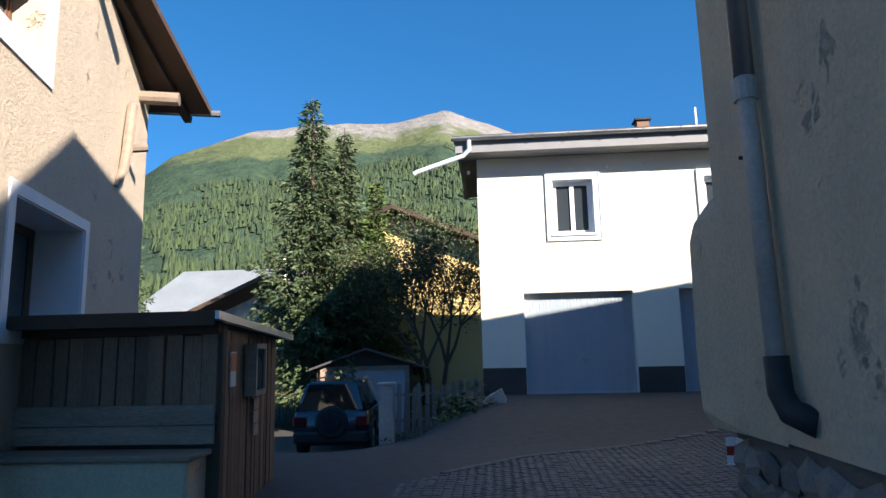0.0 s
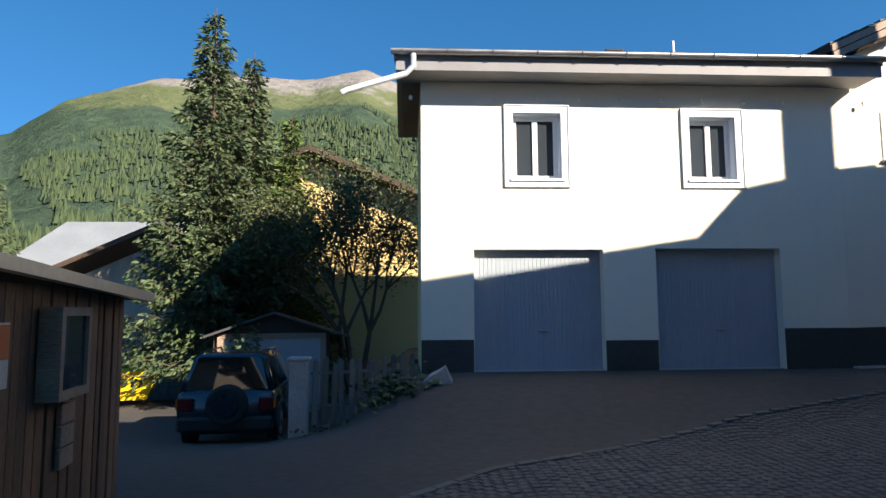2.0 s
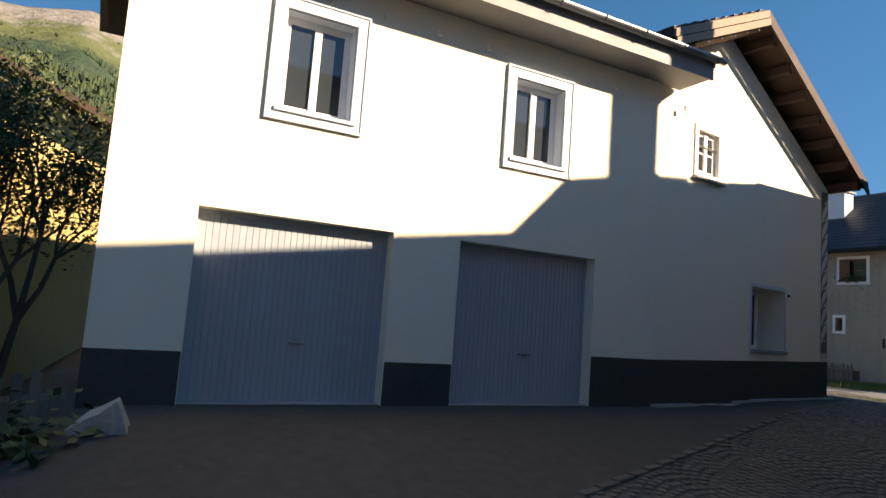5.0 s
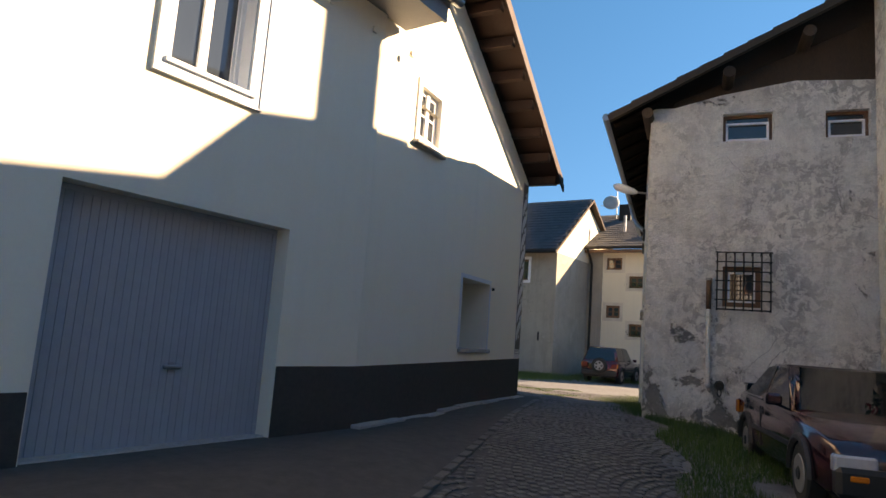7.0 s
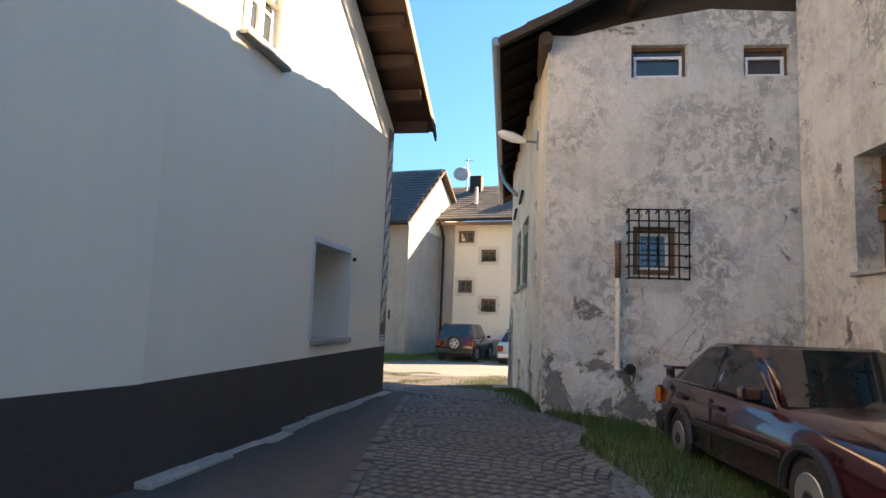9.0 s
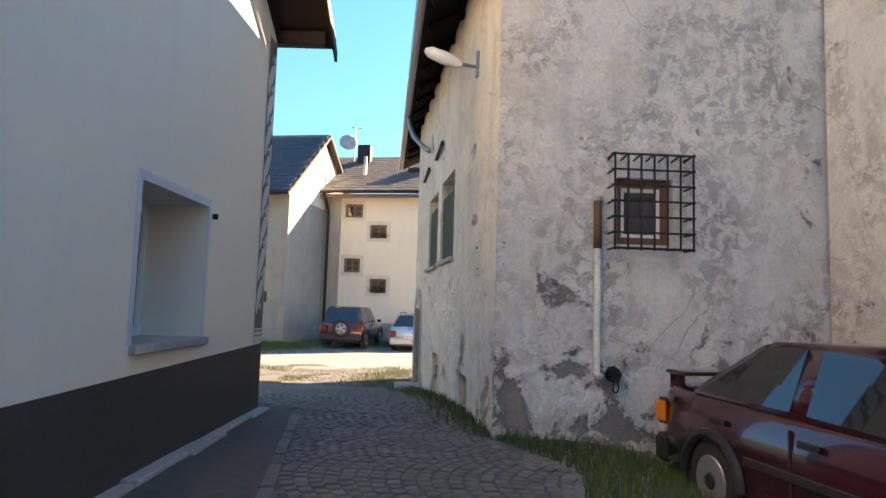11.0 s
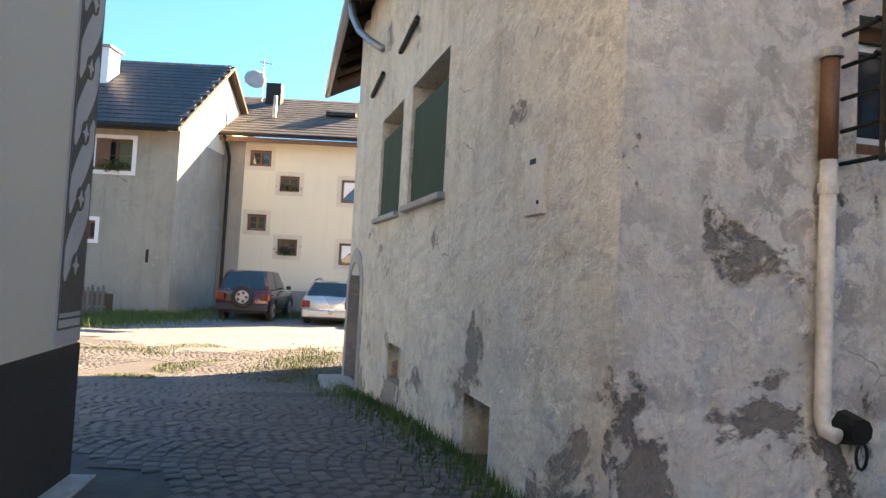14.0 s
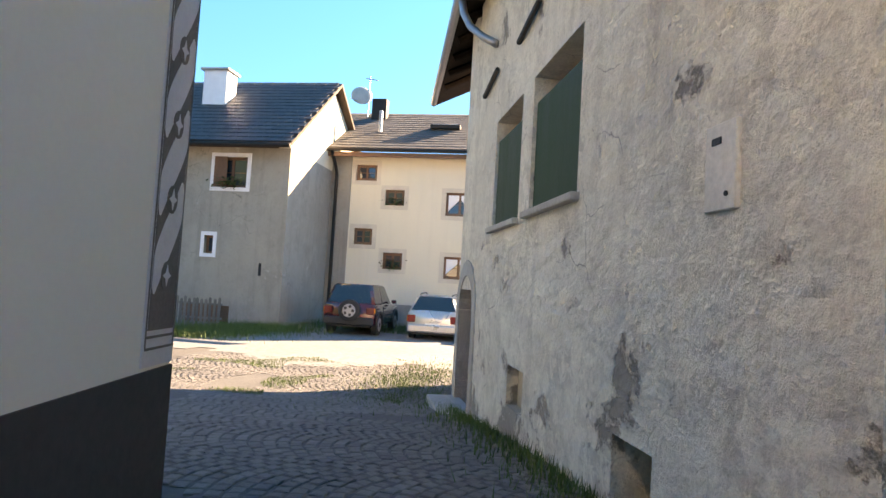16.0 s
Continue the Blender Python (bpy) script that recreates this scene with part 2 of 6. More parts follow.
def mesh_of(name, bm, material):
    me = bpy.data.meshes.new(name)
    bm.normal_update()
    bm.to_mesh(me)
    bm.free()
    for mm in material if isinstance(material, (list, tuple)) else [material]:
        me.materials.append(mm)
    return me


def put(ob, parent, m=None):
    ob.matrix_basis = m or Matrix.Identity(4)
    if parent is not None:
        ob.parent = parent
        ob.matrix_parent_inverse = WORLD_OF[parent.name].inverted()
    WORLD_OF[ob.name] = m or Matrix.Identity(4)
    return ob


def part(name, bm, material, parent, label="", M=None, smooth=False, kind=""):
    """One mesh under a thing or a part. The bmesh is in world metres, or in the frame M."""
    if M is not None:
        bm.transform(M)
    if smooth:
        for f in bm.faces:
            f.smooth = True
    ob = put(new(name, mesh_of(name, bm, material)), parent)
    return tagged(ob, label, kind=kind)


def setting(name, bm, material, label, category, M=None, smooth=False):
    return tagged(part(name, bm, material, None, "", M, smooth), label, category, "", "structure")


def box(x0, x1, y0, y1, z0, z1, bevel=0.0, bm=None, m=None):
    bm = bm or bmesh.new()
    vs = [bm.verts.new((x, y, z)) for z in (z0, z1) for y in (y0, y1) for x in (x0, x1)]
    fs = [bm.faces.new([vs[i] for i in q]) for q in ((0, 2, 3, 1), (4, 5, 7, 6), (0, 1, 5, 4), (2, 6, 7, 3), (0, 4, 6, 2), (1, 3, 7, 5))]
    if bevel:
        bmesh.ops.bevel(bm, geom=list({e for f in fs for e in f.edges}), offset=bevel, segments=1, affect="EDGES")
    elif m is not None:
        bmesh.ops.transform(bm, matrix=m, verts=vs)
    return bm


def prism(poly, y0, y1, bm=None):
    """A polygon in x and z, drawn out from y0 to y1."""
    bm = bm or bmesh.new()
    a, b = [bm.verts.new((x, y0, z)) for x, z in poly], [bm.verts.new((x, y1, z)) for x, z in poly]
    bm.faces.new(a)
    bm.faces.new(b[::-1])
    n = len(poly)
    for i in range(n):
        bm.faces.new((a[i], b[i], b[(i + 1) % n], a[(i + 1) % n]))
    bmesh.ops.recalc_face_normals(bm, faces=bm.faces)
    return bm


def tube(pts, r, seg=8, bm=None, ends=True):
    """A round bar along points; r may be a list."""
    bm = bm or bmesh.new()
    pts = [Vector(p) for p in pts]
    rings, side = [], None
    for i, p in enumerate(pts):
        d = (pts[min(i + 1, len(pts) - 1)] - pts[max(i - 1, 0)]).normalized()
        if side is None:
            side = d.orthogonal().normalized()
        side = (side - d * side.dot(d)).normalized()
        up = d.cross(side)
        rr = r[i] if isinstance(r, (list, tuple)) else r
        rings.append([bm.verts.new(p + (side * math.cos(2 * math.pi * k / seg) + up * math.sin(2 * math.pi * k / seg)) * rr) for k in range(seg)])
    for a, b in zip(rings, rings[1:]):
        for k in range(seg):
            bm.faces.new((a[k], a[(k + 1) % seg], b[(k + 1) % seg], b[k]))
    if ends:
        bm.faces.new(rings[0][::-1])
        bm.faces.new(rings[-1])
    return bm


def wall_frame(a, b):
    """x runs from a to b along a wall's outer face, y into the wall, z up. Seen from outside, a is on the left."""
    d = Vector((b[0] - a[0], b[1] - a[1], 0))
    ang = math.atan2(d.y, d.x)
    return pose(a[0], a[1], 0, 0, 0, math.degrees(ang)), d.length


def trowel(x, z):
    """Depth of hand-thrown render at a place on the wall: long drags of the trowel, lumps and fine grit."""
    a = noise.fractal(Vector((x * 2.6, z * 5.5, 3.1)), 1.0, 2.1, 4)
    b = noise.fractal(Vector((x * 11, z * 19, 7.7)), 1.0, 2.0, 3)
    return 0.011 * a + 0.0055 * b


def wall_mesh(L, z0, z1, thick, openings=(), rough=0.0):
    """A wall slab in its frame, pierced by openings (s0, s1, z0, z1), with reveals. rough: step of its hand-thrown relief."""
    bm = bmesh.new()
    xs = sorted({0, L, *[v for o in openings for v in o[:2]]})
    zs = sorted({z0, z1, *[v for o in openings for v in o[2:4]]})
    edges_x, edges_z = list(xs), list(zs)
    if rough:
        def finer(vals):
            out = []
            for p, q in zip(vals, vals[1:]):
                n = max(1, round((q - p) / rough))
                out += [p + (q - p) * i / n for i in range(n)]
            return out + [vals[-1]]
        xs, zs = finer(xs), finer(zs)

    def on_edge(x, z):
        if min(abs(x), abs(x - L), abs(z - z0), abs(z - z1)) < 1e-4:
            return True
        return any(o[0] - 1e-4 < x < o[1] + 1e-4 and o[2] - 1e-4 < z < o[3] + 1e-4 for o in openings)

    def inside(x, z):
        return any(o[0] < x < o[1] and o[2] < z < o[3] for o in openings)
    cache = {}

    def v(x, y, z):
        k = (round(x, 4), round(y, 4), round(z, 4))
        if k not in cache:
            cache[k] = bm.verts.new((x, y - trowel(x, z) if rough and y == 0 and not on_edge(x, z) else y, z))
        return cache[k]
    for x0, x1 in zip(xs, xs[1:]):
        for a, b in zip(zs, zs[1:]):
            if not inside((x0 + x1) / 2, (a + b) / 2):
                bm.faces.new((v(x0, 0, a), v(x1, 0, a), v(x1, 0, b), v(x0, 0, b)))
                bm.faces.new((v(x0, thick, a), v(x0, thick, b), v(x1, thick, b), v(x1, thick, a)))
    for s0, s1, a, b in [o[:4] for o in openings]:
        for p, q in (((s0, a), (s1, a)), ((s1, a), (s1, b)), ((s1, b), (s0, b)), ((s0, b), (s0, a))):
            vs = [v(p[0], 0, p[1]), v(p[0], thick, p[1]), v(q[0], thick, q[1]), v(q[0], 0, q[1])]
            bm.faces.new(vs)
    for p, q in (((0, z0), (L, z0)), ((L, z0), (L, z1)), ((L, z1), (0, z1)), ((0, z1), (0, z0))):
        cuts = [p, q]
        k = 0 if p[1] == q[1] else 1
        mids = [c for c in (edges_x if k == 0 else edges_z) if min(p[k], q[k]) < c < max(p[k], q[k])]
        mids.sort(reverse=p[k] > q[k])
        pts = [p] + [((c, p[1]) if k == 0 else (p[0], c)) for c in mids] + [q]
        for g, h in zip(pts, pts[1:]):
            try:
                bm.faces.new((v(g[0], 0, g[1]), v(g[0], thick, g[1]), v(h[0], thick, h[1]), v(h[0], 0, h[1])))
            except ValueError:
                pass
    bmesh.ops.recalc_face_normals(bm, faces=bm.faces)
    return bm


def frame_ring(s0, s1, z0, z1, w, y0, y1, bm=None):
    """A rectangular frame of width w."""
    bm = bm or bmesh.new()
    box(s0, s1, y0, y1, z0, z0 + w, bm=bm)
    box(s0, s1, y0, y1, z1 - w, z1, bm=bm)
    box(s0, s0 + w, y0, y1, z0 + w, z1 - w, bm=bm)
    box(s1 - w, s1, y0, y1, z0 + w, z1 - w, bm=bm)
    return bm


def window_in(house, M, s0, s1, z0, z1, depth, frame_mat, surround=None, sw=0.12, mull=1, bars=0, sill=None, curtain=None, fw=0.06, proud=0.03):
    """A window set back in its opening, with frame, panes, and a painted surround or sill."""
    w = part("window", frame_ring(s0, s1, z0, z1, fw, depth, depth + 0.07), frame_mat, house, "", M)
    n = mull + 1
    step = (s1 - s0 - 2 * fw) / n
    for i in range(1, n):
        c = s0 + fw + step * i
        part("mullion", box(c - 0.045, c + 0.045, depth - 0.012, depth + 0.06, z0 + fw, z1 - fw), frame_mat, w, "", M)
    for i in range(n):
        a, b = s0 + fw + step * i, s0 + fw + step * (i + 1)
        part("sash", frame_ring(a + 0.004, b - 0.004, z0 + fw, z1 - fw, 0.035, depth + 0.01, depth + 0.05), frame_mat, w, "", M)
        part("pane", box(a + 0.03, b - 0.03, depth + 0.025, depth + 0.035, z0 + fw + 0.03, z1 - fw - 0.03), M_GLASS, w, "", M)
        for k in range(bars):
            zc = z0 + fw + (z1 - z0 - 2 * fw) * (k + 1) / (bars + 1)
            part("glazing_bar", box(a + 0.03, b - 0.03, depth + 0.008, depth + 0.024, zc - 0.014, zc + 0.014), frame_mat, w, "", M)
    if surround:
        part("surround", frame_ring(s0 - sw, s1 + sw, z0 - sw, z1 + sw, sw, -proud, 0.004), surround, w, "", M)
    if sill:
        part("sill", box(s0 - 0.06, s1 + 0.06, -0.06, depth, z0 - 0.05, z0 - 0.002, 0.006), sill, w, "", M)
    # Dark sheet painted as the unlit room behind the panes.
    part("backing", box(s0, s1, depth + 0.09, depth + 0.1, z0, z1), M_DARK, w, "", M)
    return w


def ss(a, b, t):
    t = min(1, max(0, (t - a) / (b - a)))
    return t * t * (3 - 2 * t)


def gz(x, y):
    """Height of the ground."""
    apron = 0.52 * ss(9.8, 13.5, y) * ss(-1.6, -0.2, x) * (1 - ss(9, 13, x))
    rise = 0.55 * ss(3, 11, x) - 0.72 * ss(13.5, 23, x)
    west = -0.95 * ss(8.5, 17, y) * (1 - ss(-3.2, -0.4, x))
    dip = -0.27 * (1 - ss(9.3, 11.4, y)) * ss(5.5, 7.5, x)
    far = -6 * ss(60, 200, math.hypot(x, y))
    return max(apron, rise) * (1 - ss(22, 26, y) * 0.5) + west + dip + far


# ---- ground ----
def axis(lo, hi, near0, near1, step, far):
    v, out = near0, []
    while v <= near1 + 1e-6:
        out.append(v)
        v += step
    k, g = near0, step
    left = []
    while k > lo:
        g *= 1.5
        k = max(lo, k - g)
        left.append(k)
    k, g, right = out[-1], step, []
    while k < hi:
        g *= 1.5
        k = min(hi, k + g)
        right.append(k)
    return left[::-1] + out + right


def sheet(xs, ys, fz, keep=None):
    bm = bmesh.new()
    g = [[bm.verts.new((x, y, fz(x, y))) for x in xs] for y in ys]
    for j in range(len(ys) - 1):
        for i in range(len(xs) - 1):
            if keep is None or keep((xs[i] + xs[i + 1]) / 2, (ys[j] + ys[j + 1]) / 2):
                bm.faces.new((g[j][i], g[j][i + 1], g[j + 1][i + 1], g[j + 1][i]))
    return bm


setting("ground", sheet(axis(-3000, 3000, -12, 40, 0.5, 1.5), axis(-3000, 3000, -10, 30, 0.5, 1.5), gz), M_ASPH, "worn grey asphalt of a village lane and yard", "ground", smooth=True)


def kerb_y(x):
    """The line where the cobbles end at the asphalt of the garage yard."""
    pts = ((-3.0, 5.0), (-0.6, 8.1), (0.3, 9.1), (4.0, 11.1), (9.0, 12.75), (13.7, 14.3), (16.0, 19.0), (26.0, 21.0))
    for (a, b), (c, d) in zip(pts, pts[1:]):
        if x <= c:
            return b + (d - b) * (x - a) / (c - a)
    return 21.0


def south_y(x):
    pts = ((-3.0, -9.0), (1.0, -9.0), (1.6, 4.0), (4.0, 6.5), (7.0, 9.6), (12.6, 11.75), (20.3, 14.15), (26, 14.9))
    for (a, b), (c, d) in zip(pts, pts[1:]):
        if x <= c:
            return b + (d - b) * (x - a) / (c - a)
    return 14.9


setting("road", sheet([-1.2 + 0.3 * i for i in range(85)], [-2 + 0.3 * i for i in range(77)], lambda x, y: gz(x, y) + 0.006,
                      lambda x, y: south_y(x) - 0.3 < y < kerb_y(x)), M_JOINT, "sandy bed of the cobbled lane", "road", smooth=True)
setting("verge", sheet([4.5 + 0.3 * i for i in range(30)], [5.9 + 0.3 * i for i in range(21)], lambda x, y: gz(x, y) + 0.012,
                       lambda x, y: y < south_y(x) + 0.1), M_EARTH, "earth verge beside the old house", "ground", smooth=True)
setting("yard", sheet([21.5 + 0.5 * i for i in range(32)], [13 + 0.5 * i for i in range(28)], lambda x, y: gz(x, y) + 0.014,
                      lambda x, y: x > 23.5 + 0.8 * math.sin(y * 1.3)), M_EARTH, "earth and gravel of the far yard", "ground", smooth=True)


# ---- white house with garages ----
def roof_slab(pts, thick, material, parent, name="roof", label=""):
    """A roof plane through four points (counter-clockwise from above), with thickness below it."""
    bm = bmesh.new()
    top = [bm.verts.new(p) for p in pts]
    low = [bm.verts.new(Vector(p) - Vector((0, 0, thick))) for p in pts]
    bm.faces.new(top)
    bm.faces.new(low[::-1])
    for i in range(len(pts)):
        j = (i + 1) % len(pts)
        bm.faces.new((top[i], low[i], low[j], top[j]))
    bmesh.ops.recalc_face_normals(bm, faces=bm.faces)
    return part(name, bm, material, parent, label)


def tile_field(p00, p10, p01, nx, ny, material, parent, name="roof_tiles"):
    """Overlapping tiles over a roof plane: p00 eave start, p10 eave end, p01 ridge start."""
    o, u, v = Vector(p00), Vector(p10) - Vector(p00), Vector(p01) - Vector(p00)
    n = u.cross(v).normalized()
    if n.z < 0:
        n = -n
    verts, faces = [], []
    rng = random.Random(7)
    for j in range(ny):
        for i in range(nx):
            off = 0.5 * (j % 2)
            a, b = (i + off) / nx, min(1, (i + 1 + off) / nx - 0.06 / nx)
            if a >= 1:
                continue
            lift, tail = 0.022 + rng.uniform(0, 0.008), 0.006
            q = [o + u * a + v * (j / ny) + n * lift, o + u * b + v * (j / ny) + n * lift, o + u * b + v * ((j + 1.1) / ny) + n * tail, o + u * a + v * ((j + 1.1) / ny) + n * tail]
            lo = [o + u * a + v * (j / ny) + n * 0.001, o + u * b + v * (j / ny) + n * 0.001]
            k = len(verts)
            verts += q + lo
            faces += [(k, k + 1, k + 2, k + 3), (k + 4, k + 5, k + 1, k), (k + 4, k, k + 3), (k + 5, k + 2, k + 1)]
    me = bpy.data.meshes.new(name)
    me.from_pydata([tuple(p) for p in verts], [], faces)
    me.materials.append(material)
    ob = put(new(name, me), parent)
    return tagged(ob, kind="stuff")


YW = 13.75
white = thing("garage_house", (3, 16, 0.5), "cream-rendered house with two blue-grey garage doors and a dark plinth", "house")
MW, LW = wall_frame((-0.28, YW), (7.45, YW))
gar = [(0.925, 3.24, 0.3, 2.66), (4.20, 6.50, 0.3, 2.675)]
win = [(1.65, 2.53, 3.93, 5.14), (4.91, 5.77, 3.93, 5.10)]
part("wall", wall_mesh(LW, 0.0, 5.72, 0.4, gar + win), M_WHITE, white, "", MW)
part("side_wall", box(-0.28, 0.12, YW + 0.4, 17, -1.2, 5.9), M_YELLOW, white, "ochre render on the shaded side wall")
part("back_wall", box(-0.28, 7.4, 17, 17.3, -1.2, 5.8), M_WHITE, white)
for a, b, top in ((0, 0.915, 1.08), (3.25, 4.19, 1.05), (6.51, LW, 1.24)):
    part("plinth", box(a, b, -0.012, 0.1, 0.0, top, 0.004), M_GREYPLINTH, white, "dark grey painted plinth", MW)
for s0, s1, z0, z1 in gar:
    door = part("garage_door", frame_ring(s0 + 0.003, s1 - 0.003, 0.45, z1 - 0.003, 0.05, 0.19, 0.26), M_GDOOR, white, "blue-grey garage door of upright boards", MW)
    n = 30
    w = (s1 - s0 - 0.1) / n
    for i in range(n):
        a = s0 + 0.05 + i * w
        part("board", box(a, a + w - 0.003, 0.205, 0.235, 0.5, z1 - 0.05, 0.002), M_GDOOR, door, "", MW)
    part("backing", box(s0, s1, 0.236, 0.25, 0.4, z1), M_GDOOR, door, "", MW)
    c = (s0 + s1) / 2 + 0.1
    h = part("door_handle", box(c - 0.09, c + 0.09, 0.16, 0.205, 1.2, 1.235, 0.01), M_ZINC, door, "small metal handle", MW)
    part("escutcheon", box(c - 0.03, c + 0.03, 0.195, 0.21, 1.17, 1.26), M_ZINC, door, "", MW)
    part("threshold", box(s0, s1, 0.05, 0.3, 0.3, 0.535, 0.01), M_CONC, white, "", MW)
for s0, s1, z0, z1 in win:
    w = window_in(white, MW, s0, s1, z0, z1, 0.17, M_WPAINT, M_BPAINT, 0.13, 1, 0, M_BPAINT)
    part("reveal_trim", frame_ring(s0 + 0.002, s1 - 0.002, z0 + 0.002, z1 - 0.002, 0.012, 0.0, 0.17), M_BPAINT, w, "", MW)
    part("outer_moulding", frame_ring(s0 - 0.155, s1 + 0.155, z0 - 0.155, z1 + 0.155, 0.025, -0.045, 0.004), M_BPAINT, w, "", MW)
# low roof: soffit, slab, tiles, gutter
EV = YW - 0.62
roof_slab([(-0.75, EV, 6.02), (7.95, EV, 6.02), (7.95, 15.4, 6.65), (-0.75, 15.4, 6.65)], 0.14, M_EAVE, white)
ch = part("chimney", box(3.65, 3.95, 15.2, 15.5, 6.3, 6.95, 0.01), M_BROWN, white, "small brick chimney with a cowl")
part("cowl", box(3.6, 4.0, 15.15, 15.55, 6.95, 7.0, 0.01), M_IRON, ch)
part("roof_pole", tube([(5.1, 15.3, 6.5), (5.1, 15.3, 7.25)], 0.025, 6), M_WPAINT, white, "thin white roof pole")
roof_slab([(-0.75, 15.4, 6.65), (7.95, 15.4, 6.65), (7.95, 17.8, 5.95), (-0.75, 17.8, 5.95)], 0.14, M_GREYBOARD, white, "rear_roof")
tile_field((-0.78, EV - 0.03, 6.03), (7.97, EV - 0.03, 6.03), (-0.78, 15.4, 6.67), 36, 9, M_ROOFG, white)
part("soffit", box(-0.7, 7.9, EV + 0.05, YW + 0.05, 5.70, 5.76), M_EAVE, white, "grey boarded soffit")
part("eave_board", box(-0.72, 7.92, EV + 0.01, EV + 0.05, 5.68, 6.0), M_EAVE, white, "grey eaves board")
part("side_wall_bevel", box(-0.7, -0.62, EV + 0.05, 17.5, 5.72, 5.98), M_GREYBOARD, white)
bm = bmesh.new()
prof = [(math.cos(a) * 0.075, math.sin(a) * 0.075) for a in [math.pi * (1 + k / 8) for k in range(9)]]
prof += [(x * 0.93, y * 0.93 + 0.003) for x, y in prof[::-1]]
rings = [[bm.verts.new((x, EV - 0.085 + p, 5.99 + q)) for p, q in prof] for x in (-0.8, 8.05)]
for k in range(len(prof)):
    bm.faces.new((rings[0][k], rings[0][(k + 1) % len(prof)], rings[1][(k + 1) % len(prof)], rings[1][k]))
gut = part("gutter", bm, M_ZINC, white, "half-round zinc gutter", smooth=True)
for i in range(12):
    x = -0.6 + i * 0.77
    part("bracket", tube([(x, EV - 0.085 + 0.082 * math.cos(a), 5.99 + 0.082 * math.sin(a)) for a in [math.pi * (1 + k / 8) for k in range(9)]], 0.009, 6), M_ZINC, gut)
    part("rafter_end", box(x + 0.1, x + 0.17, YW - 0.03, YW + 0.02, 5.36, 5.44, 0.01), M_WHITE, white)
part("downpipe", tube([(-0.42, EV - 0.08, 5.93), (-0.42, EV - 0.06, 5.72), (-0.55, EV - 0.02, 5.6), (-1.55, EV - 0.1, 5.26), (-1.62, EV - 0.1, 5.22)], 0.05, 10), M_BPAINT, white, "pale angled downpipe")
# gable house, joined on, its front turned a little away
GA, GB = (7.45, 13.80), (13.62, 14.785)
MG, LG = wall_frame(GA, GB)
gable = thing("gable_house", (10, 17, 0.5), "cream-rendered gable house with brown eaves and scroll-painted corner", "house")
lw = (3.09, 4.36, 1.48, 2.66)
sw = (1.13, 1.79, 4.46, 5.22)
part("wall", wall_mesh(LG, 0.0, 4.95, 0.65, [lw, (sw[0], sw[1], sw[2], 4.95)]), M_WHITE, gable, "", MG)
part("gable", prism([(0, 4.95), (sw[0], 4.95), (sw[0], sw[3]), (sw[1], sw[3]), (sw[1], 4.95), (LG, 4.95), (LG, 5.05), (2.2, 7.2), (0, 6.15)], 0, 0.45), M_WHITE, gable, "", MG)
part("plinth", prism([(0, -0.3), (LG + 0.01, -0.3), (LG + 0.01, 1.315), (0, 1.235)], -0.012, 0.1), M_GREYPLINTH, gable, "dark grey painted plinth", MG)
x, rng = 0.0, random.Random(17)
while x < LG:
    wd = min(rng.uniform(0.35, 0.9), LG - x)
    q = MG @ Vector((x + wd / 2, -0.1, 0))
    part("footing", box(x, x + wd - 0.01, -rng.uniform(0.1, 0.2), -0.012, gz(q.x, q.y) - 0.1, gz(q.x, q.y) + rng.uniform(0.012, 0.035), 0.008), M_CONC, gable, "worn pale footing strip", MG)
    x += wd
part("end_wall", box(LG - 0.4, LG, 0.45, 8, -0.6, 5.1), M_WHITE, gable, "", MG)
part("end_plinth", box(LG - 0.3, LG + 0.012, 0.1, 8, -0.6, 1.31), M_GREYPLINTH, gable, "", MG)
part("back_wall", box(0, LG, 8, 8.4, -0.6, 5.1), M_WHITE, gable, "", MG)
w = window_in(gable, MG, sw[0], sw[1], sw[2], sw[3], 0.05, M_WPAINT, M_WPAINT, 0.09, 1, 1, None, fw=0.04)
part("sill", box(sw[0] - 0.14, sw[1] + 0.14, -0.1, 0.0, sw[2] - 0.13, sw[2] - 0.085, 0.008), M_CONC, w, "grey stone sill", MG)
w = window_in(gable, MG, lw[0], lw[1], lw[2], lw[3], 0.54, M_WPAINT, None, 0.1, 1, 0, None, fw=0.05)
part("sill", box(lw[0] - 0.03, lw[1] + 0.05, -0.06, 0.54, lw[2] - 0.06, lw[2] + 0.004, 0.008), M_CONC, w, "grey stone sill", MG)
for a, b, c, d in ((lw[0] - 0.07, lw[0], lw[2], lw[3] + 0.07), (lw[1], lw[1] + 0.05, lw[2], lw[3] + 0.07), (lw[0], lw[1], lw[3], lw[3] + 0.07)):
    part("painted_band", box(a, b, -0.004, 0.003, c, d), M_BPAINT, w, "pale painted band", MG)
part("wall_hook", box(4.46, 4.48, -0.05, 0.0, 2.56, 2.61, 0.004), M_IRON, gable, "black iron hook", MG)
RZ, RS = 7.55, 2.2
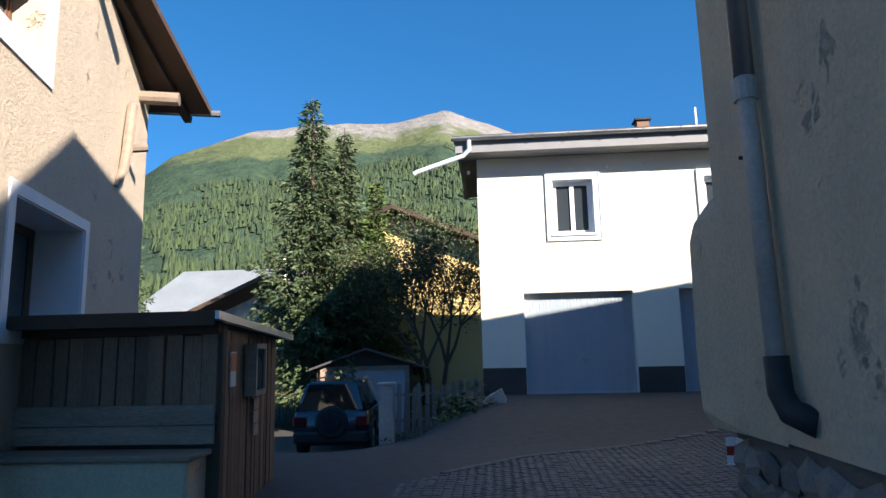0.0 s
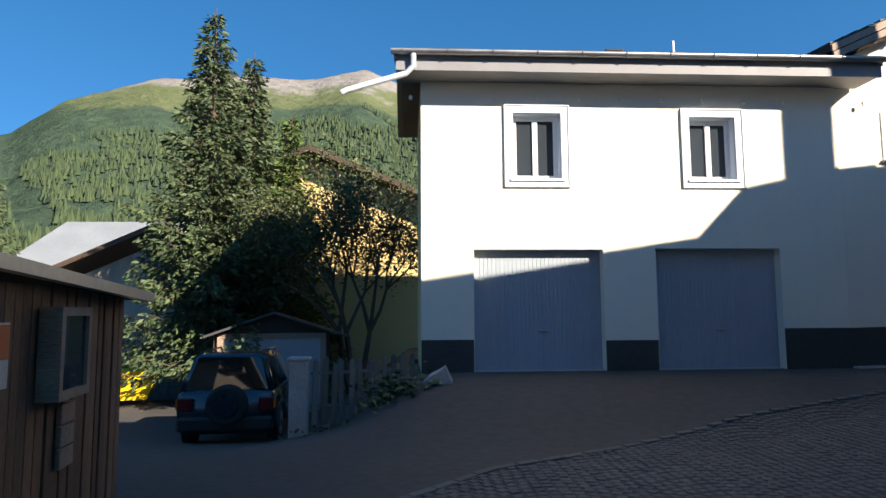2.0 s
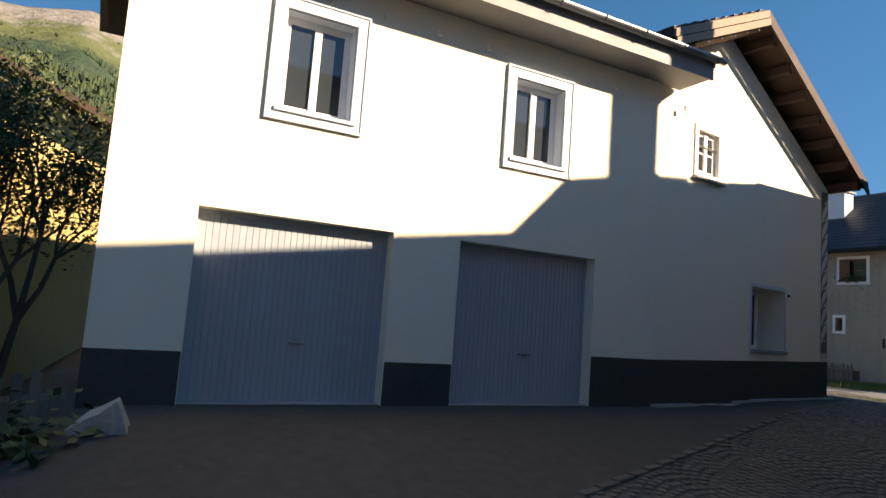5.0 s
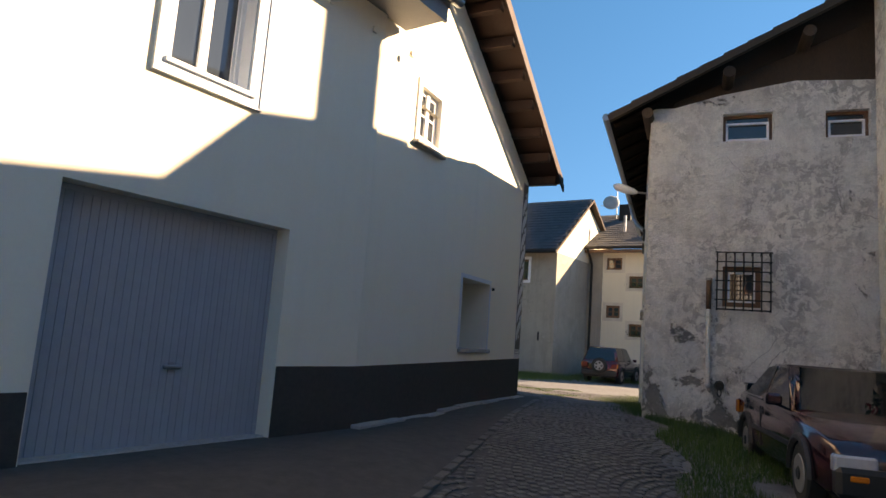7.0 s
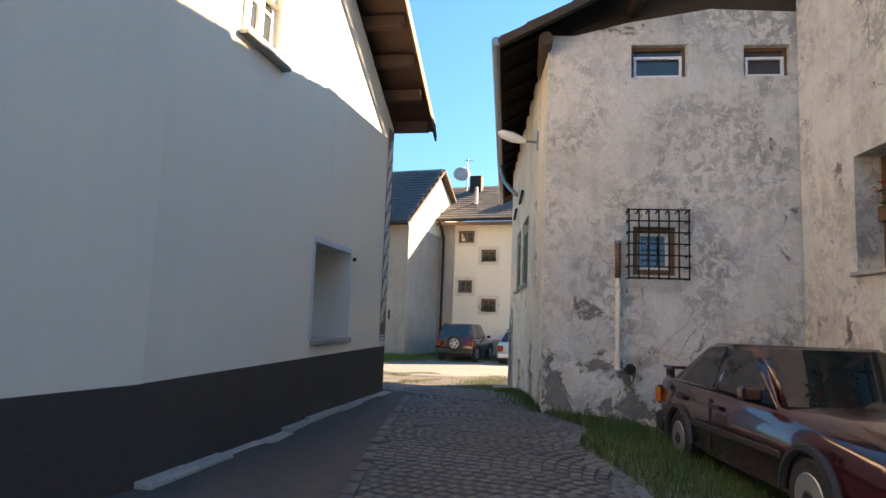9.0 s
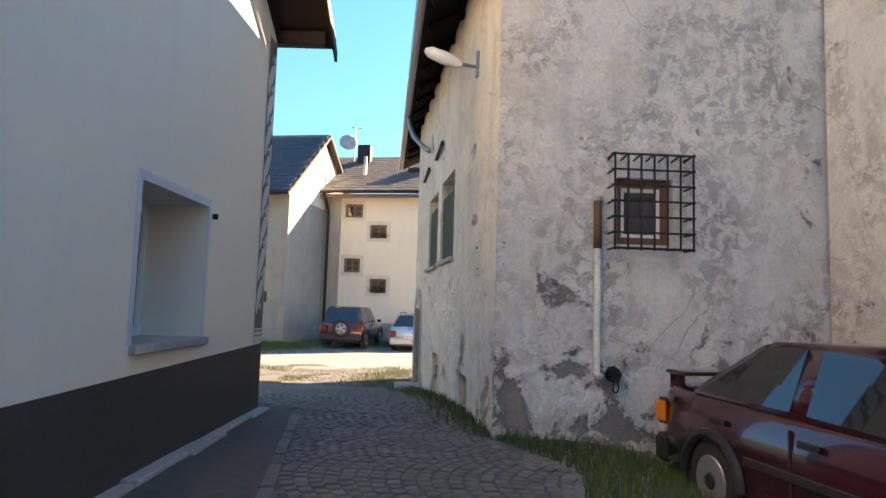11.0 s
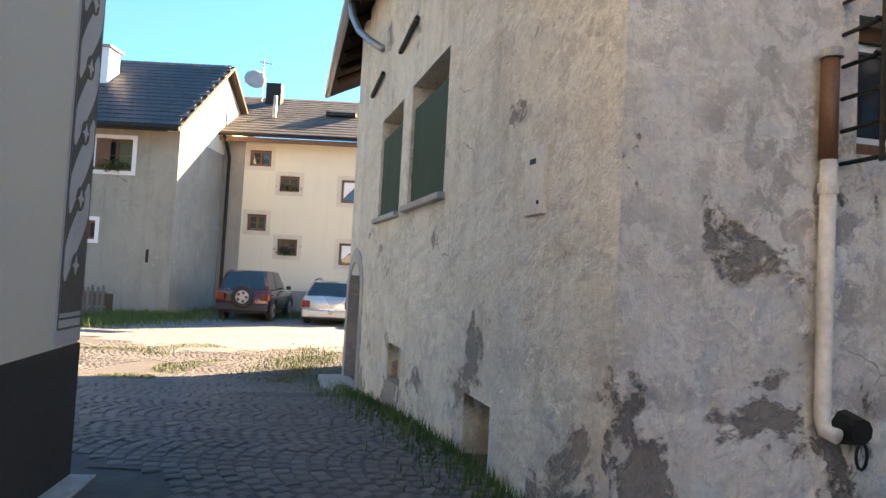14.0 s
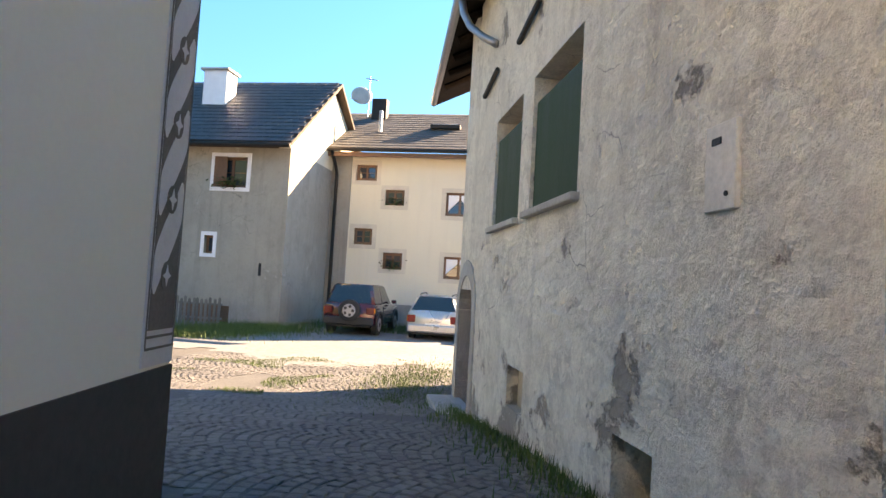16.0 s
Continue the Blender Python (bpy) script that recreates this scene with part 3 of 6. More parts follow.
for sgn, s_e, z_e, nm in ((1, LG + 0.32, 5.22, "roof"), (-1, -0.6, 6.25, "rear_roof")):
    P = [MG @ Vector(p) for p in ((RS, -0.64, RZ), (s_e, -0.64, z_e), (s_e, 8.6, z_e), (RS, 8.6, RZ))]
    roof_slab(P, 0.13, M_REDWOOD, gable, nm, "roof with reddish brown boarded underside")
    tile_field(P[1] + Vector((0, 0, 0.01)), P[2] + Vector((0, 0, 0.01)), P[0] + Vector((0, 0, 0.01)), 40, 20, M_ROOF, gable)
    f0, f1 = Vector((RS, -0.68, RZ - 0.02)), Vector((s_e, -0.68, z_e - 0.02))
    bm = bmesh.new()
    for q in (0, 0.15):
        d = (f1 - f0)
        vs = [bm.verts.new(p) for p in (f0 - Vector((0, q * 0.15, q)), f1 - Vector((0, q * 0.15, q)), f1 - Vector((0, q * 0.15, q + 0.13)), f0 - Vector((0, q * 0.15, q + 0.13)))]
        ws = [bm.verts.new(p.co + Vector((0, 0.035, 0))) for p in vs]
        bm.faces.new(vs)
        bm.faces.new(ws[::-1])
        for i in range(4):
            bm.faces.new((vs[i], ws[i], ws[(i + 1) % 4], vs[(i + 1) % 4]))
    bmesh.ops.recalc_face_normals(bm, faces=bm.faces)
    part("barge_board", bm, M_GREYBOARD if sgn < 0 else M_REDWOOD, gable, "weathered double barge board", MG)
    for i in range(7):
        k = (i + 0.6) / 7
        p = f0.lerp(f1, k)
        part("purlin", box(p.x - 0.07, p.x + 0.07, -0.60, 0.05, p.z - 0.32, p.z - 0.14, 0.01), M_REDWOOD, gable, "", MG)

# painted running-scroll band on the corner, a slip of plaster proud of the wall
M_SCROLL = plain("brown_grey_sgraffito", (0.17, 0.145, 0.125), 0.9, grain=0.2, scale=8, bump=0.2)
M_SCROLLW = plain("pale_sgraffito_ground", (0.62, 0.61, 0.60), 0.9, grain=0.08, scale=8, bump=0.1)
band = part("scroll_band", box(LG - 0.315, LG + 0.006, -0.008, 0.0, 1.33, 5.0), M_SCROLLW, gable, "painted corner band with a brown running scroll", MG)
part("scroll_field", box(LG - 0.283, LG - 0.02, -0.0115, -0.0085, 1.5, 4.98), M_SCROLL, band, "", MG)
for i in range(10):
    z0 = 1.30 + i * 0.372
    x0 = LG - 0.28
    left, right = [], []
    for k in range(17):
        f = k / 16
        z = min(4.97, max(1.5, z0 + f * 0.56))
        mid = 0.018 + 0.215 * (f * f * (3 - 2 * f))
        half = 0.005 + 0.082 * math.sin(math.pi * f) ** 0.85
        left.append((max(x0 - 0.003, x0 + mid - half), z))
        right.append((min(x0 + 0.256, x0 + mid + half), z))
    if 0 < i < 9:
        part("leaf", prism(left + right[::-1], -0.0150, -0.0118), M_SCROLLW, band, "", MG)
    cx, cz, r = x0 + 0.127, z0 + 0.46, 0.042
    if i < 9:
        ring = [(cx + 0.055 * math.cos(math.pi * k / 8), cz + 0.07 * math.sin(math.pi * k / 8)) for k in range(16)]
        part("scroll_eye", prism(ring, -0.0185, -0.0153), M_SCROLL, band, "", MG)
        star = [(cx + (r if k % 2 == 0 else r * 0.42) * math.cos(math.pi * k / 4), cz + (r if k % 2 == 0 else r * 0.42) * 1.25 * math.sin(math.pi * k / 4)) for k in range(8)]
        part("star", prism(star, -0.0220, -0.0188), M_SCROLLW, band, "", MG)
for xx in (LG - 0.304, LG - 0.012):
    part("line", box(xx, xx + 0.010, -0.012, -0.0085, 1.42, 5.0), M_SCROLL, band, "", MG)
for zz in (1.42, 1.475):
    part("line", box(LG - 0.30, LG, -0.013, -0.0085, zz - 0.012, zz), M_SCROLL, band, "", MG)

# ---- old house with the grille ----
OC = (12.73, 11.93)
old = thing("old_house", (16, 10, 0.5), "old house with stained, flaking lime render and green shutters", "house")
MO, LO = wall_frame(OC, (13.50, 8.50))
gw = (1.22, 1.80, 2.5, 3.18)
v1, v2 = (1.19, 1.96, 5.34, 5.83), (2.73, 3.35, 5.34, 5.80)
part("west_wall", wall_mesh(LO, -0.2, 5.9, 0.5, [gw, v1, v2], 0.045), M_OLD, old, "", MO)
part("gable", prism([(0, 5.9), (LO, 5.9), (LO, 6.28), (2.3, 6.36), (1.15, 6.18)], 0.02, 0.5), M_OLD, old, "", MO)
OE = (20.22, 14.27)
MN, LN = wall_frame((20.22, 14.27), OC)
# along this wall s runs from its far end back to the corner
def sN(s):
    return LN - s
w1, w2 = (sN(4.06), sN(2.74), 2.52, 3.81), (sN(5.68), sN(4.46), 2.50, 3.78)
dr = (sN(7.72), sN(6.62), 0.0, 1.75)
hole, niche = (sN(1.93), sN(1.42), 0.35, 0.98), (sN(4.57), sN(3.96), 0.64, 1.04)
part("north_wall", wall_mesh(LN, -0.5, 6.0, 0.55, [w1, w2, dr, niche, (hole[0], hole[1], -0.5, 0.98)], 0.035), M_OLDN, old, "", MN)
# Hidden end walls, placed so their shadow bounds the sunlit patch of lane.
part("rear_street_wall", wall_mesh(2.0, -0.8, 6.1, 0.4), M_OLDN, old, "", wall_frame((22.2, 14.42), (20.22, 14.27))[0])
part("east_wall", box(21.8, 22.2, 5, 14.38, -0.8, 6), M_OLD, old)
part("hole_back", box(hole[0] - 0.05, hole[1] + 0.05, 0.35, 0.5, -0.5, 1.0), M_RUBBLE, old, "", MN)
part("niche_back", box(niche[0] - 0.05, niche[1] + 0.05, 0.12, 0.3, 0.55, 1.05), M_TAN, old, "", MN)
for o in (w1, w2):
    w = part("window", frame_ring(o[0], o[1], o[2], o[3], 0.06, 0.36, 0.42), M_WPAINT, old, "deep window with half-closed green shutters", MN)
    part("pane", box(o[0] + 0.05, o[1] - 0.05, 0.38, 0.39, o[2] + 0.05, o[3] - 0.05), M_GLASS, w, "", MN)
    part("sill", box(o[0] - 0.06, o[1] + 0.06, -0.07, 0.36, o[2] - 0.06, o[2] + 0.003, 0.008), M_CONC, w, "grey stone sill", MN)
    sh = part("shutter", box(o[0] + 0.03, o[1] - 0.03, 0.03, 0.065, o[2] + 0.01, o[2] + 1.04, 0.004), M_SHUT, w, "dark green painted wooden shutter", MN)
    part("hinge", box(o[0] + 0.01, o[0] + 0.07, 0.03, 0.05, o[2] + 0.3, o[2] + 0.34), M_IRON, sh, "", MN)
# arched stone door
d = part("door", box(dr[0], dr[1], 0.3, 0.36, -0.1, 1.75), M_WOOD, old, "arched doorway with grey stone surround", MN)
cx, rr = (dr[0] + dr[1]) / 2, (dr[1] - dr[0]) / 2
arc = [(cx + rr * math.cos(math.pi * k / 10), 1.45 + 0.5 * math.sin(math.pi * k / 10)) for k in range(11)]
out = [(cx + (rr + 0.2) * math.cos(math.pi * k / 10), 1.45 + 0.72 * math.sin(math.pi * k / 10)) for k in range(11)]
for k in range(10):
    part("arch_stone", prism([arc[k], out[k], out[k + 1], arc[k + 1]], -0.02, 0.3), M_CONC, d, "", MN)
for a, b in ((dr[0] - 0.2, dr[0]), (dr[1], dr[1] + 0.2)):
    part("jamb", box(a, b, -0.02, 0.3, -0.3, 1.45, 0.01), M_CONC, d, "", MN)
for i in range(2):
    part("doorstep", box(dr[0] - 0.2, dr[1] + 0.3, -0.75 + 0.35 * i, 0.1, -0.4, 0.0 + 0.14 * i, 0.015), M_CONC, d, "worn stone step", MN)
# meter cabinet
mc = part("meter_cabinet", box(sN(0.98), sN(0.74), -0.02, 0.05, 2.18, 2.57, 0.006), M_PVC, old, "white meter cabinet door in the wall", MN)
part("nameplate", box(sN(0.92), sN(0.85), -0.026, -0.018, 2.475, 2.505), M_BLACK, mc, "small dark label", MN)
part("lock", tube([(sN(0.80), -0.028, 2.25), (sN(0.80), -0.018, 2.25)], 0.012, 8), M_IRON, mc, "", MN)
# wall bars above the windows
for s0, z0 in ((4.63, 4.36), (6.4, 4.3)):
    part("iron_tie", tube([(sN(s0), -0.04, z0), (sN(s0 - 0.75), -0.04, z0 + 0.12)], 0.03, 6), M_IRON, old, "", MN)
# small west windows
for o in (v1, v2):
    w = part("vent_window", frame_ring(o[0], o[1], o[2], o[3], 0.05, 0.12, 0.2), M_BROWN, old, "small barred window in a brown frame", MO)
    part("sash", frame_ring(o[0] + 0.05, o[1] - 0.05, o[2] + 0.03, o[3] - 0.14, 0.035, 0.1, 0.15), M_WPAINT, w, "", MO)
    part("pane", box(o[0] + 0.06, o[1] - 0.06, 0.16, 0.17, o[2] + 0.04, o[3] - 0.04), M_GLASS, w, "", MO)
w = part("window", frame_ring(gw[0] - 0.02, gw[1] + 0.02, gw[2] - 0.02, gw[3] + 0.02, 0.1, 0.10, 0.2), M_BROWN, old, "small window in a brown frame behind a grille", MO)
part("sash", frame_ring(gw[0] + 0.08, gw[1] - 0.08, gw[2] + 0.08, gw[3] - 0.08, 0.04, 0.13, 0.18), M_WPAINT, w, "white tilted sash", MO)
part("pane", box(gw[0] + 0.08, gw[1] - 0.08, 0.16, 0.165, gw[2] + 0.08, gw[3] - 0.08), M_GLASS, w, "", MO)
# Dark sheet in place of the unlit room behind this window.
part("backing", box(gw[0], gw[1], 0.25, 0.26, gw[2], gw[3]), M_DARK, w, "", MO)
g = part("window_grille", tube([(1.13, -0.22, 2.44), (1.92, -0.22, 2.44)], 0.013, 6), M_IRON, w, "black wrought-iron basket grille", MO)
gx = [1.13 + 0.79 * i / 6 for i in range(7)]
gzs = [2.44 + 0.94 * i / 6 for i in range(7)]
for x in gx:
    part("bar", tube([(x, 0.0, 3.36), (x, -0.215, 3.38), (x, -0.225, 3.36), (x, -0.225, 2.42)], 0.0115, 6), M_IRON, g, "", MO)
for z in gzs[1:]:
    part("bar", tube([(1.10, -0.21, z), (1.95, -0.21, z)], 0.0105, 6), M_IRON, g, "", MO)
for z in gzs:
    for x in (1.13, 1.92):
        part("bar", tube([(x, 0.0, z), (x, -0.24, z)], 0.0105, 6), M_IRON, g, "", MO)
# drain on the west wall
p = part("drain_pipe", tube([(1.01, -0.06, 2.44), (1.01, -0.06, 1.25), (1.01, -0.08, 1.2), (1.02, -0.14, 1.19)], 0.036, 10), M_PVC, old, "white plastic drainpipe on the wall", MO, smooth=True)
part("upper_pipe", tube([(1.01, -0.055, 2.95), (1.01, -0.055, 2.44)], 0.042, 10), M_BROWN, p, "rust-brown upper pipe", MO, smooth=True)
part("collar", tube([(1.01, -0.06, 2.28), (1.01, -0.06, 2.33)], 0.045, 10), M_PVC, p, "", MO)
part("collar", tube([(1.01, -0.06, 2.92), (1.01, -0.06, 2.96)], 0.052, 10), M_CONC, p, "", MO)
st = part("iron_stub", tube([(1.19, 0.02, 1.2), (1.19, -0.1, 1.2)], [0.085, 0.06], 10), M_IRON, old, "rusty black pipe stub with a hanging ring", MO)
part("ring", tube([(1.19 + 0.03 * math.sin(a), -0.1, 1.09 + 0.06 * math.cos(a)) for a in [k * math.pi / 6 for k in range(13)]], 0.008, 6), M_IRON, st, "", MO)
# roof of the old house: eave above the street, verge above the west wall
R0, R1 = Vector((12.22, 12.52, 5.80)), Vector((24.0, 15.54, 5.80))
up = Vector((1.64, -7.3, 3.75))
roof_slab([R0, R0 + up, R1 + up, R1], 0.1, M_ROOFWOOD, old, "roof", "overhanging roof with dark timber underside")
tile_field(R1 + Vector((0, 0, 0.02)), R0 + Vector((0, 0, 0.02)), R1 + up + Vector((0, 0, 0.02)), 44, 20, M_ROOF, old)
RM = R0.lerp(R1, 0.63)
# Unseen short slope: blocks sun under the eave yet leaves the lane lit.
roof_slab([RM + up, RM + up + Vector((0.5, -2.2, -0.97)), R1 + up + Vector((0.5, -2.2, -0.97)), R1 + up], 0.1, M_WOOD, old, "rear_roof_end")
roof_slab([R0 + up, R0 + up + Vector((1.2, -5, -2.2)), RM + up + Vector((1.2, -5, -2.2)), RM + up], 0.1, M_WOOD, old, "rear_roof")
for i in range(14):
    k = (i + 0.3) / 15
    a = R0.lerp(R1, k) + Vector((0, 0, -0.17))
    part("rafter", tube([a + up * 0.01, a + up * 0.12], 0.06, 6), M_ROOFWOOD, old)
for k in (0.085, 0.26, 0.42):
    a = R0 + up * k + Vector((0.05, 0, -0.3))
    part("purlin_log", tube([a, a + Vector((1.3, 0.3, 0))], 0.1, 10), M_WOOD, old, "round log end under the verge")
part("barge_board", tube([R0 + Vector((-0.03, 0, -0.08)), R0 + up + Vector((-0.03, 0, -0.08))], 0.08, 4), M_WOOD, old, "dark barge board")
part("loft_boarding", prism([(0.2, 5.9), (LO + 0.4, 5.9), (LO + 0.4, 7.6), (0.4, 6.2)], 0.3, 0.35), M_WOOD, old, "dark loft boarding", MO)
og = part("gutter", tube([R0 + Vector((0.0, 0.06, -0.03)), R1 + Vector((0, 0.06, -0.06))], 0.07, 8), M_ZINC, old, "weathered gutter along the eave")
part("swan_neck", tube([(18.95, 14.28, 5.72), (18.85, 14.22, 5.45), (18.7, 14.1, 5.2), (18.5, 13.9, 4.98), (18.28, 13.70, 4.8)], 0.05, 8), M_ZINC, og, "curved downpipe neck", smooth=True)
sl = thing("wall_lamp", tuple(MN @ Vector((sN(1.17), 0, 5.0))), "white street lamp on a bracket at the house corner", "street lamp")
part("wall_plate", box(sN(1.22), sN(1.12), -0.03, 0.0, 4.6, 4.9), M_ZINC, sl, "", MN)
part("arm", tube([(sN(1.17), -0.02, 4.72), (sN(1.17), -0.26, 4.74)], 0.022, 8), M_ZINC, sl, "", MN)
bm = tube([(sN(1.17), -0.2, 4.73), (sN(1.17), -0.27, 4.75), (sN(1.18), -0.42, 4.80), (sN(1.18), -0.6, 4.86), (sN(1.18), -0.66, 4.88)], [0.025, 0.06, 0.085, 0.07, 0.025], 10)
part("lamp_head", bm, M_WPAINT, sl, "off-white moulded lamp head", MN, smooth=True)

# ---- neighbour beside the parked car ----
nb = thing("neighbour_house", (10, 5, 0.5), "pale rendered house with a recessed door beside the parked car", "house")
MD, LD = wall_frame((13.42, 8.58), (7.6, 6.95))
dd, nw = (4.0, 5.0, 0.5, 3.0), (1.25, 2.65, 2.49, 3.83)
part("wall", wall_mesh(LD, -0.2, 6.9, 0.4, [dd, nw], 0.06), M_OLD, nb, "", MD)
# Unseen gable top, outlined to cast the stepped shadow on the garage house.
part("unseen_upper_wall", prism([(0, 6.9), (3.0, 6.9), (2.88, 6.98), (2.38, 7.76), (1.72, 7.83), (0, 7.95)], 0.0, 0.4), M_OLD, nb, "", MD)
# Hidden block added to keep sun from leaking through the corner joint.
part("sun_leak_block", box(13.6, 14.6, 7.9, 8.5, -0.2, 8.0), M_OLD, nb)
part("side_wall", box(7.6, 8.0, 4.8, 6.9, -0.2, 6.8), M_OLD, nb)
part("door", box(dd[0], dd[1], 0.3, 0.36, 0.4, 3.0), M_BROWN, nb, "brown wooden door", MD)
window_in(nb, MD, *nw, 0.3, M_BROWN, None, 0.1, 1, 1, M_CONC)
# Roofs and chimney out of view, added as casters of that same shadow.
roof_slab([tuple(MD @ Vector(p)) for p in ((2.9, -0.02, 7.02), (7.3, -0.02, 7.02), (7.3, 4.0, 7.6), (2.9, 4.0, 7.6))], 0.12, M_ROOF, nb)
part("upper_roof", prism([(2.95, 6.95), (2.4, 7.8), (0, 8.0), (0, 7.9), (2.35, 7.7), (2.85, 6.95)], 0.0, 4.0), M_ROOF, nb, "", MD)
part("chimney", box(11.8, 12.52, 8.05, 8.35, 7.3, 10.4), M_OLD, nb)
fb = thing("flower_box", tuple(MD @ Vector((2.3, -0.16, 2.92))), "hanging box of red geraniums at the window", "flower box")
part("box", box(2.1, 2.9, -0.26, -0.07, 2.92, 3.08, 0.01), M_BROWN, fb, "", MD)
for bx in (2.2, 2.78):
    part("bracket", box(bx, bx + 0.03, -0.27, 0.3, 2.895, 2.918), M_IRON, fb, "", MD)
FC = MD @ Vector((2.5, -0.16, 3.0))
M_LEAF = stone_mix("broad_leaf", [(0.045, 0.085, 0.02), (0.07, 0.12, 0.03), (0.035, 0.065, 0.018)], 0.6, 0)
M_PETAL = stone_mix("red_petals", [(0.5, 0.015, 0.02), (0.65, 0.03, 0.04)], 0.6, 0)


def leaf_cloud(n, centre, spread, size, seed, flat=0.5):
    """Many small leaf quads in an uneven clump."""
    rng = random.Random(seed)
    verts, faces = [], []
    for i in range(n):
        p = Vector(centre) + Vector((rng.gauss(0, spread[0]), rng.gauss(0, spread[1]), rng.gauss(0, spread[2])))
        u = Vector((rng.uniform(-1, 1), rng.uniform(-1, 1), rng.uniform(-flat, flat))).normalized()
        w = u.cross(Vector((rng.uniform(-1, 1), rng.uniform(-1, 1), 1))).normalized()
        s = size * rng.uniform(0.6, 1.3)
        k = len(verts)
        verts += [p - u * s, p + w * s * 0.5, p + u * s, p - w * s * 0.5]
        faces.append((k, k + 1, k + 2, k + 3))
    return verts, faces


def pymesh(name, verts, faces, material, parent, label="", kind="", smooth=False):
    me = bpy.data.meshes.new(name)
    me.from_pydata([tuple(v) for v in verts], [], faces)
    me.materials.append(material)
    return tagged(put(new(name, me), parent), label, kind=kind)


pymesh("leaves", *leaf_cloud(420, FC + Vector((0, 0, 0.12)), (0.24, 0.09, 0.10), 0.05, 1), M_LEAF, fb)
pymesh("blossoms", *leaf_cloud(180, FC + Vector((0, 0, 0.28)), (0.2, 0.08, 0.07), 0.045, 2), M_PETAL, fb, "red geranium blossoms")

# ---- tan house with the drainpipe ----
tan = thing("tan_house", (4, 0, 0), "rough tan-rendered house over a rubble stone foot", "house")
XR = 1.66
# The top outline is out of view, shaped to shadow the left house.
part("west_wall", prism([(-8, 0.92), (4.75, 0.92), (4.75, 7.72), (2.3, 8.0), (0.5, 7.8), (-1.85, 4.6), (-8, 4.6)], -XR - 0.5, -XR), M_TAN, tan, "", pose(0, 0, 0, 0, 0, 90))
part("north_wall", box(XR + 0.5, 12, 4.35, 4.74, 0.0, 7.7), M_TAN, tan)
# battered corner buttress with a sloping, rounded outline
bm = bmesh.new()
lv = [(0.90, 0.16, 0.10), (1.02, 0.30, 0.16), (1.4, 0.36, 0.16), (2.3, 0.40, 0.13), (2.42, 0.34, 0.10), (2.56, 0.06, 0.02)]
rings = []
for z, dy, dx in lv:
    rings.append([bm.verts.new(p) for p in ((XR - 0.005, 3.9, z), (XR - dx * 0.25, 4.4, z), (XR - dx, 4.75 + dy * 0.5, z), (XR - dx * 0.6, 4.75 + dy, z), (XR + 0.4, 4.75 + dy, z), (XR + 1.2, 4.7, z))])
for a, b in zip(rings, rings[1:]):
    for k in range(5):
        bm.faces.new((a[k], a[k + 1], b[k + 1], b[k]))
bm.faces.new(rings[-1])
bm.faces.new(rings[0][::-1])
bmesh.ops.recalc_face_normals(bm, faces=bm.faces)
part("buttress", bm, M_TAN, tan, "rounded plaster buttress at the corner")
part("foot_wall", box(XR + 0.05, XR + 0.6, -8, 4.85, -0.3, 0.93), M_RUBBLE, tan, "rubble stone foot")
# Unseen roofs, their heights set by the shadows they must cast opposite.
gp = roof_slab([(XR - 0.6, 5.4, 7.86), (XR - 0.6, 2.3, 8.18), (12.3, 2.3, 8.18), (12.3, 5.4, 7.86)], 0.14, M_ROOF, tan)
roof_slab([(XR - 0.6, 0.4, 7.95), (XR - 0.6, -2.0, 4.55), (12.3, -2.0, 4.55), (12.3, 0.4, 7.95)], 0.14, M_ROOF, tan, "rear_roof")
roof_slab([(XR - 0.6, 2.3, 8.18), (XR - 0.6, 0.4, 7.95), (12.3, 0.4, 7.95), (12.3, 2.3, 8.18)], 0.14, M_ROOF, tan, "upper_roof")
part("annex_roof", box(XR - 0.3, 12, -8.2, -1.9, 4.6, 4.75), M_ROOF, tan)
rp = part("rain_pipe", tube([(XR - 0.09, 3.74, 7.9), (XR - 0.09, 3.79, 3.1), (XR - 0.09, 3.74, 1.4)], 0.055, 12), M_PIPEGREY, tan, "grey painted rainwater pipe", smooth=True)
part("upper_pipe", tube([(XR - 0.09, 3.74, 7.9), (XR - 0.09, 3.79, 3.1)], 0.062, 12), M_ZINC, rp, "zinc upper pipe", smooth=True)
part("elbow", tube([(XR - 0.09, 3.745, 1.42), (XR - 0.09, 3.73, 1.22), (XR - 0.07, 3.67, 1.12), (XR + 0.02, 3.56, 1.07)], [0.068, 0.07, 0.075, 0.08], 12), M_BLACK, rp, "black plastic elbow", smooth=True)
part("bracket", tube([(XR, 3.9, 2.62), (XR - 0.13, 3.88, 2.62)], 0.012, 6), M_IRON, rp)
part("collar", tube([(XR - 0.09, 3.79, 2.95), (XR - 0.09, 3.79, 3.09)], 0.07, 12), M_PIPEGREY, rp)
M_RED = plain("red_mark_paint", (0.5, 0.02, 0.02), 0.6)
tm = thing("trail_mark", (XR - 0.02, 4.9, 0.8), "painted white, red and white trail mark on the wall foot", "trail mark")
for k, mm in enumerate((M_WPAINT, M_RED, M_WPAINT)):
    part("stripe", box(XR - 0.03, XR + 0.1, 4.853, 4.862, 0.64 + k * 0.065, 0.70 + k * 0.065, m=None), mm, tm)
    part("stripe", box(XR + 0.036, XR + 0.045, 4.70, 4.85, 0.64 + k * 0.065, 0.70 + k * 0.065, m=None), mm, tm)

